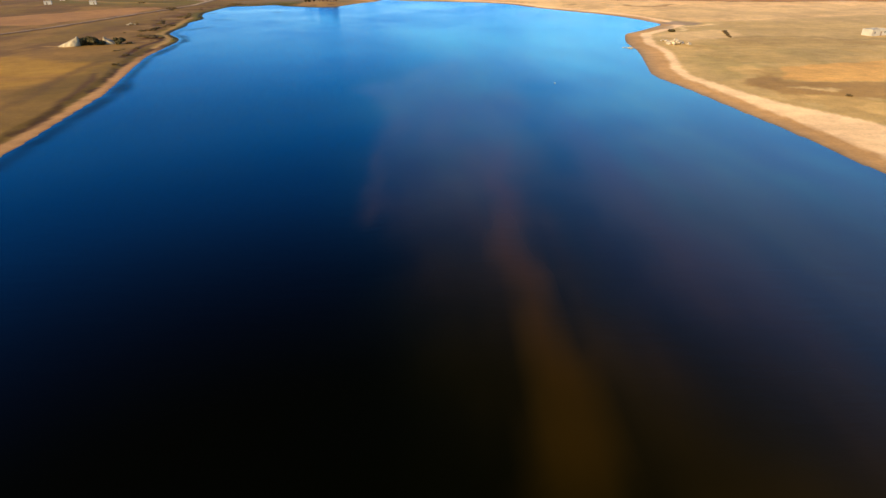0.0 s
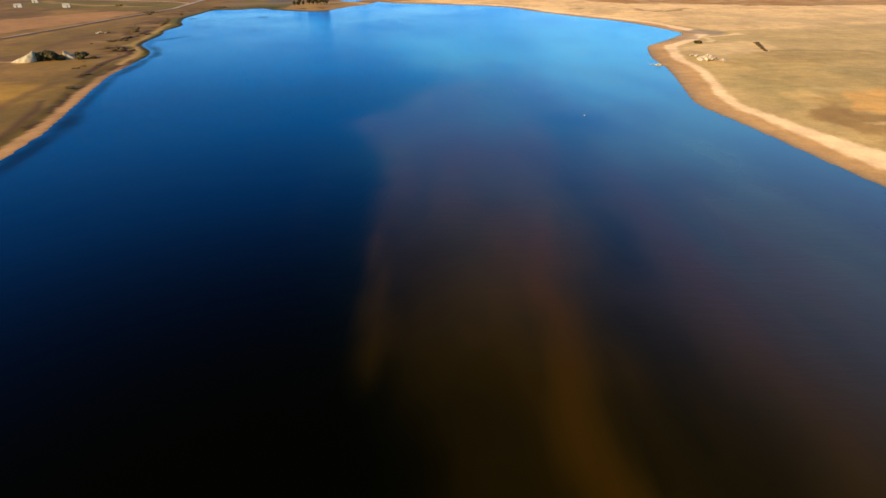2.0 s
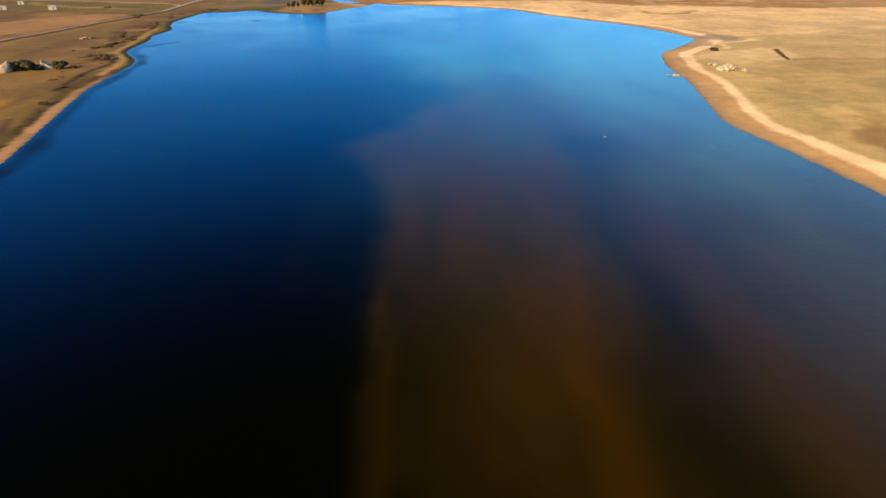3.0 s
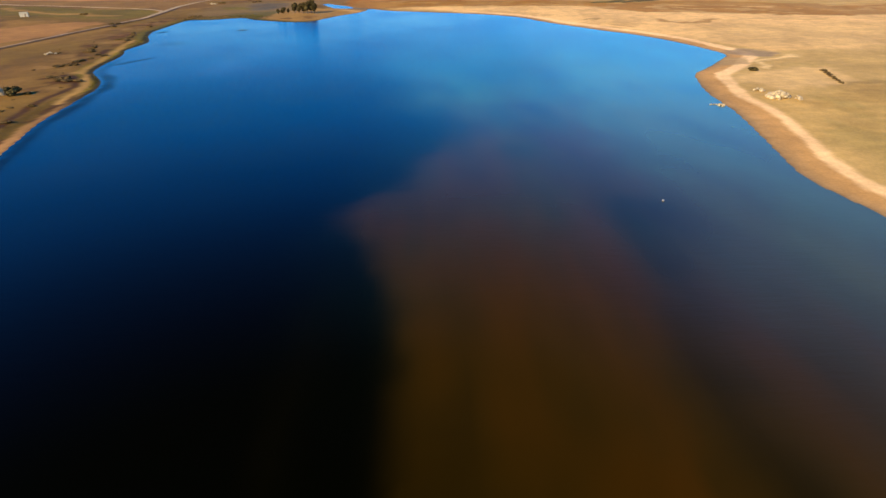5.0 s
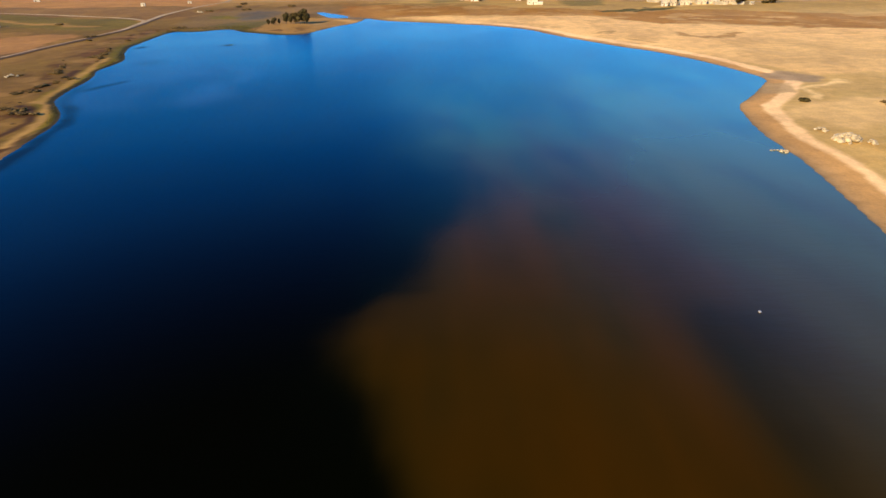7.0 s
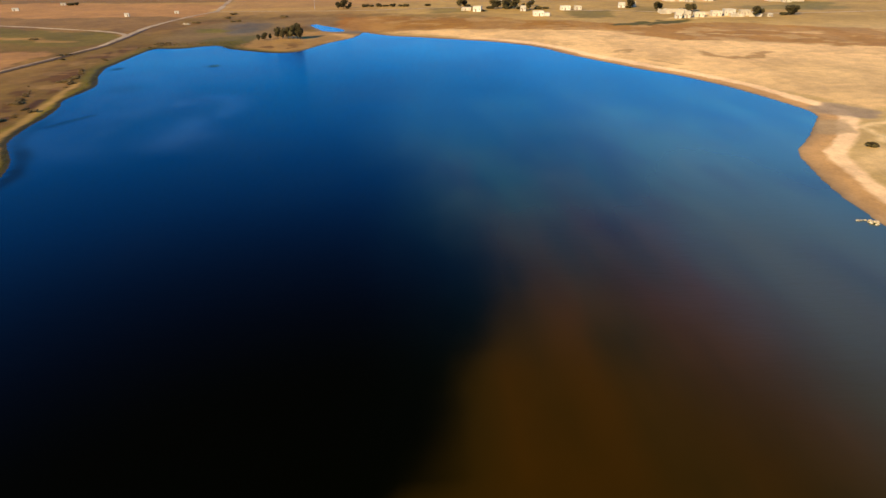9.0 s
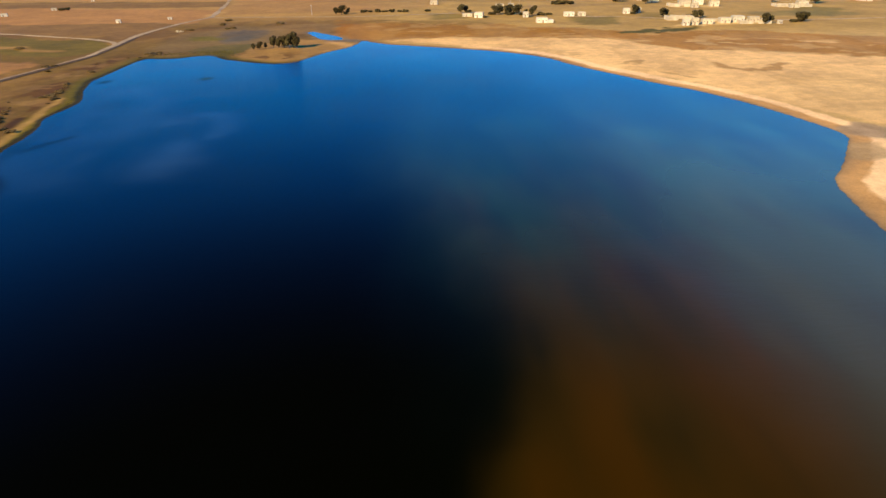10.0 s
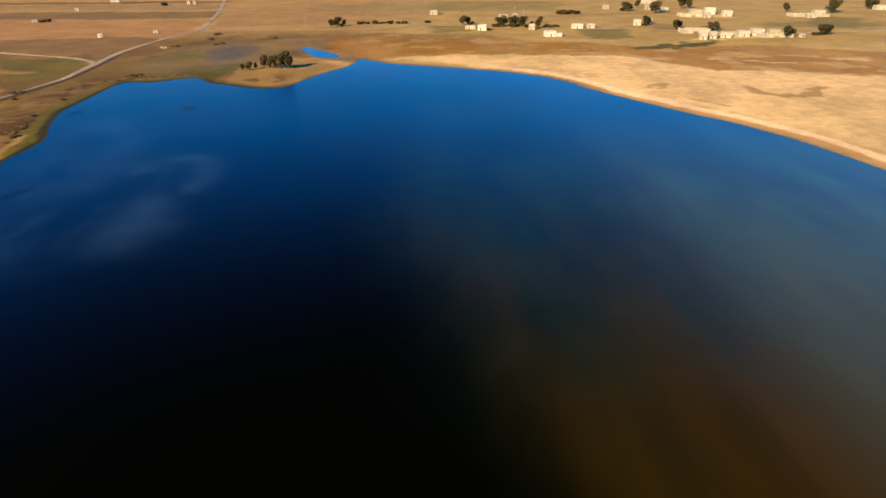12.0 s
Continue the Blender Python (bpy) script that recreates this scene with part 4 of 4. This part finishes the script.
def stone_heap(x, y, rx, ry, count, biggest, label, seed, peak=1.0, z=None):
    rnd2 = random.Random(seed)
    ob = thing("stone_heap", x, y, 0, label, "stone heap", sink=0.0, z=z)
    for _ in range(count):
        r, a = rnd2.random() ** 0.6, rnd2.uniform(0, math.tau)
        s = biggest * rnd2.uniform(0.35, 1.0)
        st = new("stone", STONES[rnd2.randrange(5)])
        st.parent = ob
        st.matrix_basis = pose(r * rx * math.cos(a), r * ry * math.sin(a), peak * (1 - r) + 0.12 * s, rnd2.uniform(-25, 25), rnd2.uniform(-25, 25), rnd2.uniform(0, 360)) @ Matrix.Diagonal((s, s, s, 1))
    return ob


stone_heap(88.8, 229.0, 2.8, 3.0, 44, 2.3, "heap of pale quarried stones on dry sand", 3, 1.3)
stone_heap(92.6, 226.2, 1.0, 1.2, 9, 1.7, "small heap of pale stones beside a larger heap", 4, 0.5)
stone_heap(87.6, 237.4, 1.8, 1.8, 18, 1.4, "scattered pale stones on the sandy bank", 5, 0.5)
stone_heap(70.3, 223.6, 1.0, 1.0, 9, 1.0, "pale stones lying at the water's edge", 6, 0.2, z=0.0)
stone_heap(68.4, 224.6, 1.2, 0.35, 8, 0.6, "line of pale stones running into the lake", 7, 0.05, z=0.0)
stone_heap(-164, 328, 2.2, 2.4, 22, 1.2, "pale rubble heap in brown pasture", 8, 0.6)
stone_heap(-167, 551, 3.0, 2.5, 24, 1.6, "pale rubble beside the dirt track", 9, 0.8)


def earth_mound(x, y, rx, ry, h, turn, label):
    """A dumped heap: steep at one end, running out to the other, with clods on it."""
    bm = bmesh.new()
    bmesh.ops.create_icosphere(bm, subdivisions=4, radius=1.0)
    for v in bm.verts:
        u, w = v.co.x, max(0.0, v.co.z)
        lump = 1 + 0.30 * noise.noise(Vector((v.co.x * 2.6 + x, v.co.y * 2.6, 3.0))) + 0.12 * noise.noise(Vector((v.co.x * 7, v.co.y * 7 + y, 1.0)))
        lean = 0.25 + 0.75 * max(0.0, min(1.0, 0.5 + 0.62 * u))
        v.co = Vector((u * rx + 0.25 * rx * w, v.co.y * ry * (0.75 + 0.25 * u) * lump, min(1.0, 1.5 * w) * h * lean * lump - 0.15))
    bmesh.ops.recalc_face_normals(bm, faces=bm.faces)
    for f in bm.faces:
        f.smooth = True
    mesh = bpy.data.meshes.new("earth_mound")
    bm.to_mesh(mesh)
    bm.free()
    mesh.materials.append(M_MOUND)
    ob = tagged(new("earth_mound", mesh), label, "earth mound", "dumped earth heaps")
    ob.matrix_world = pose(x, y, ground_height(x, y), 0, 0, turn)
    return ob


earth_mound(-149.6, 245.2, 4.4, 3.0, 3.4, 8, "pale heap of dug earth beside dark bushes")
earth_mound(-136.2, 252.6, 3.0, 3.0, 2.8, 190, "smaller pale earth heap between dark bushes")


def pole(x, y, h):
    ob = thing("utility_pole", x, y, 0, "weathered wooden utility pole with a crossarm", "pole", "poles", sink=0.3)
    bm = bmesh.new()
    bmesh.ops.create_cone(bm, cap_ends=True, segments=8, radius1=0.13, radius2=0.08, depth=h, matrix=Matrix.Translation((0, 0, h / 2)))
    part("post", bm, M_POLE, ob)
    bm = bmesh.new()
    box(bm, -0.8, -0.06, h - 0.7, 0.8, 0.06, h - 0.55)
    part("crossarm", bm, M_POLE, ob)


for x, y, h in ((-94, 640, 8), (70, 676, 9), (76, 668, 8), (316, 648, 10)):
    pole(x, y, h)


def buoy(x, y):
    """A moored float: a squat drum with rounded rims, a collar and a lifting eye."""
    ob = thing("mooring_float", x, y, 0, "small white mooring float on the silty lake water", "buoy", sink=0.0, z=0.0)
    bm = bmesh.new()
    bmesh.ops.create_uvsphere(bm, u_segments=20, v_segments=12, radius=0.21)
    for v in bm.verts:
        v.co.z = 0.15 * math.copysign(abs(v.co.z / 0.21) ** 0.7, v.co.z) + 0.06
    for f in bm.faces:
        f.smooth = True
    part("body", bm, M_FLOAT, ob)
    bm = bmesh.new()
    bmesh.ops.create_cone(bm, cap_ends=True, segments=16, radius1=0.225, radius2=0.22, depth=0.04, matrix=Matrix.Translation((0, 0, 0.06)))
    part("collar", bm, M_DOOR, ob, "dark rubber collar")
    bm = bmesh.new()
    for k in range(10):
        a0, a1 = math.pi * k / 10, math.pi * (k + 1) / 10
        limb(bm, (0.05 * math.cos(a0), 0, 0.20 + 0.06 * math.sin(a0)), (0.05 * math.cos(a1), 0, 0.20 + 0.06 * math.sin(a1)), 0.01, 0.01, 5)
    part("eye", bm, M_DOOR, ob)


buoy(31.3, 161.4)


def reeds(name, points, count, spread, height, label, seed):
    """Reed and rush tufts scattered along a line of bank."""
    rnd2 = random.Random(seed)
    bm = bmesh.new()
    spots = []
    for _ in range(count):
        k = rnd2.randrange(len(points) - 1)
        s = rnd2.random()
        (ax, ay), (bx, by) = points[k], points[k + 1]
        spots.append((ax + s * (bx - ax) + rnd2.gauss(0, spread), ay + s * (by - ay) + rnd2.gauss(0, spread)))
    arr = np.array(spots)
    z = heights(arr[:, 0], arr[:, 1])
    for (x, y), g in zip(spots, z):
        g = max(g, -0.1)
        for _ in range(5):
            a, h = rnd2.uniform(0, math.tau), height * rnd2.uniform(0.5, 1.2)
            lean = Vector((math.cos(a), math.sin(a), 0)) * h * rnd2.uniform(0.1, 0.5)
            side = Vector((-math.sin(a), math.cos(a), 0)) * 0.10
            base = Vector((x, y, g - 0.05))
            v = [bm.verts.new(base - side), bm.verts.new(base + side), bm.verts.new(base + lean * 0.5 + side * 0.7 + Vector((0, 0, h * 0.6))), bm.verts.new(base + lean + Vector((0, 0, h)))]
            bm.faces.new(v)
    mesh = bpy.data.meshes.new(name)
    bm.to_mesh(mesh)
    bm.free()
    mesh.materials.append(M_REED)
    return tagged(new(name, mesh), label, "reeds", kind="stuff")


reeds("reeds", [(-114.8, 262), (-117.5, 271), (-123, 281), (-131, 303), (-135.5, 328), (-140.5, 357), (-144, 372), (-150, 395), (-152, 412)], 1100, 0.6, 0.16, "yellow-green reeds along the water's edge", 1)
reeds("marsh_grass", [(-145, 462), (-130, 468), (-116, 470), (-110, 455)], 900, 4.0, 0.35, "green marsh grass at the head of the lake", 2)
reeds("water_weed", [(-105, 399), (-103, 401)], 120, 1.3, 0.2, "dark weed patch standing out of the lake", 3)
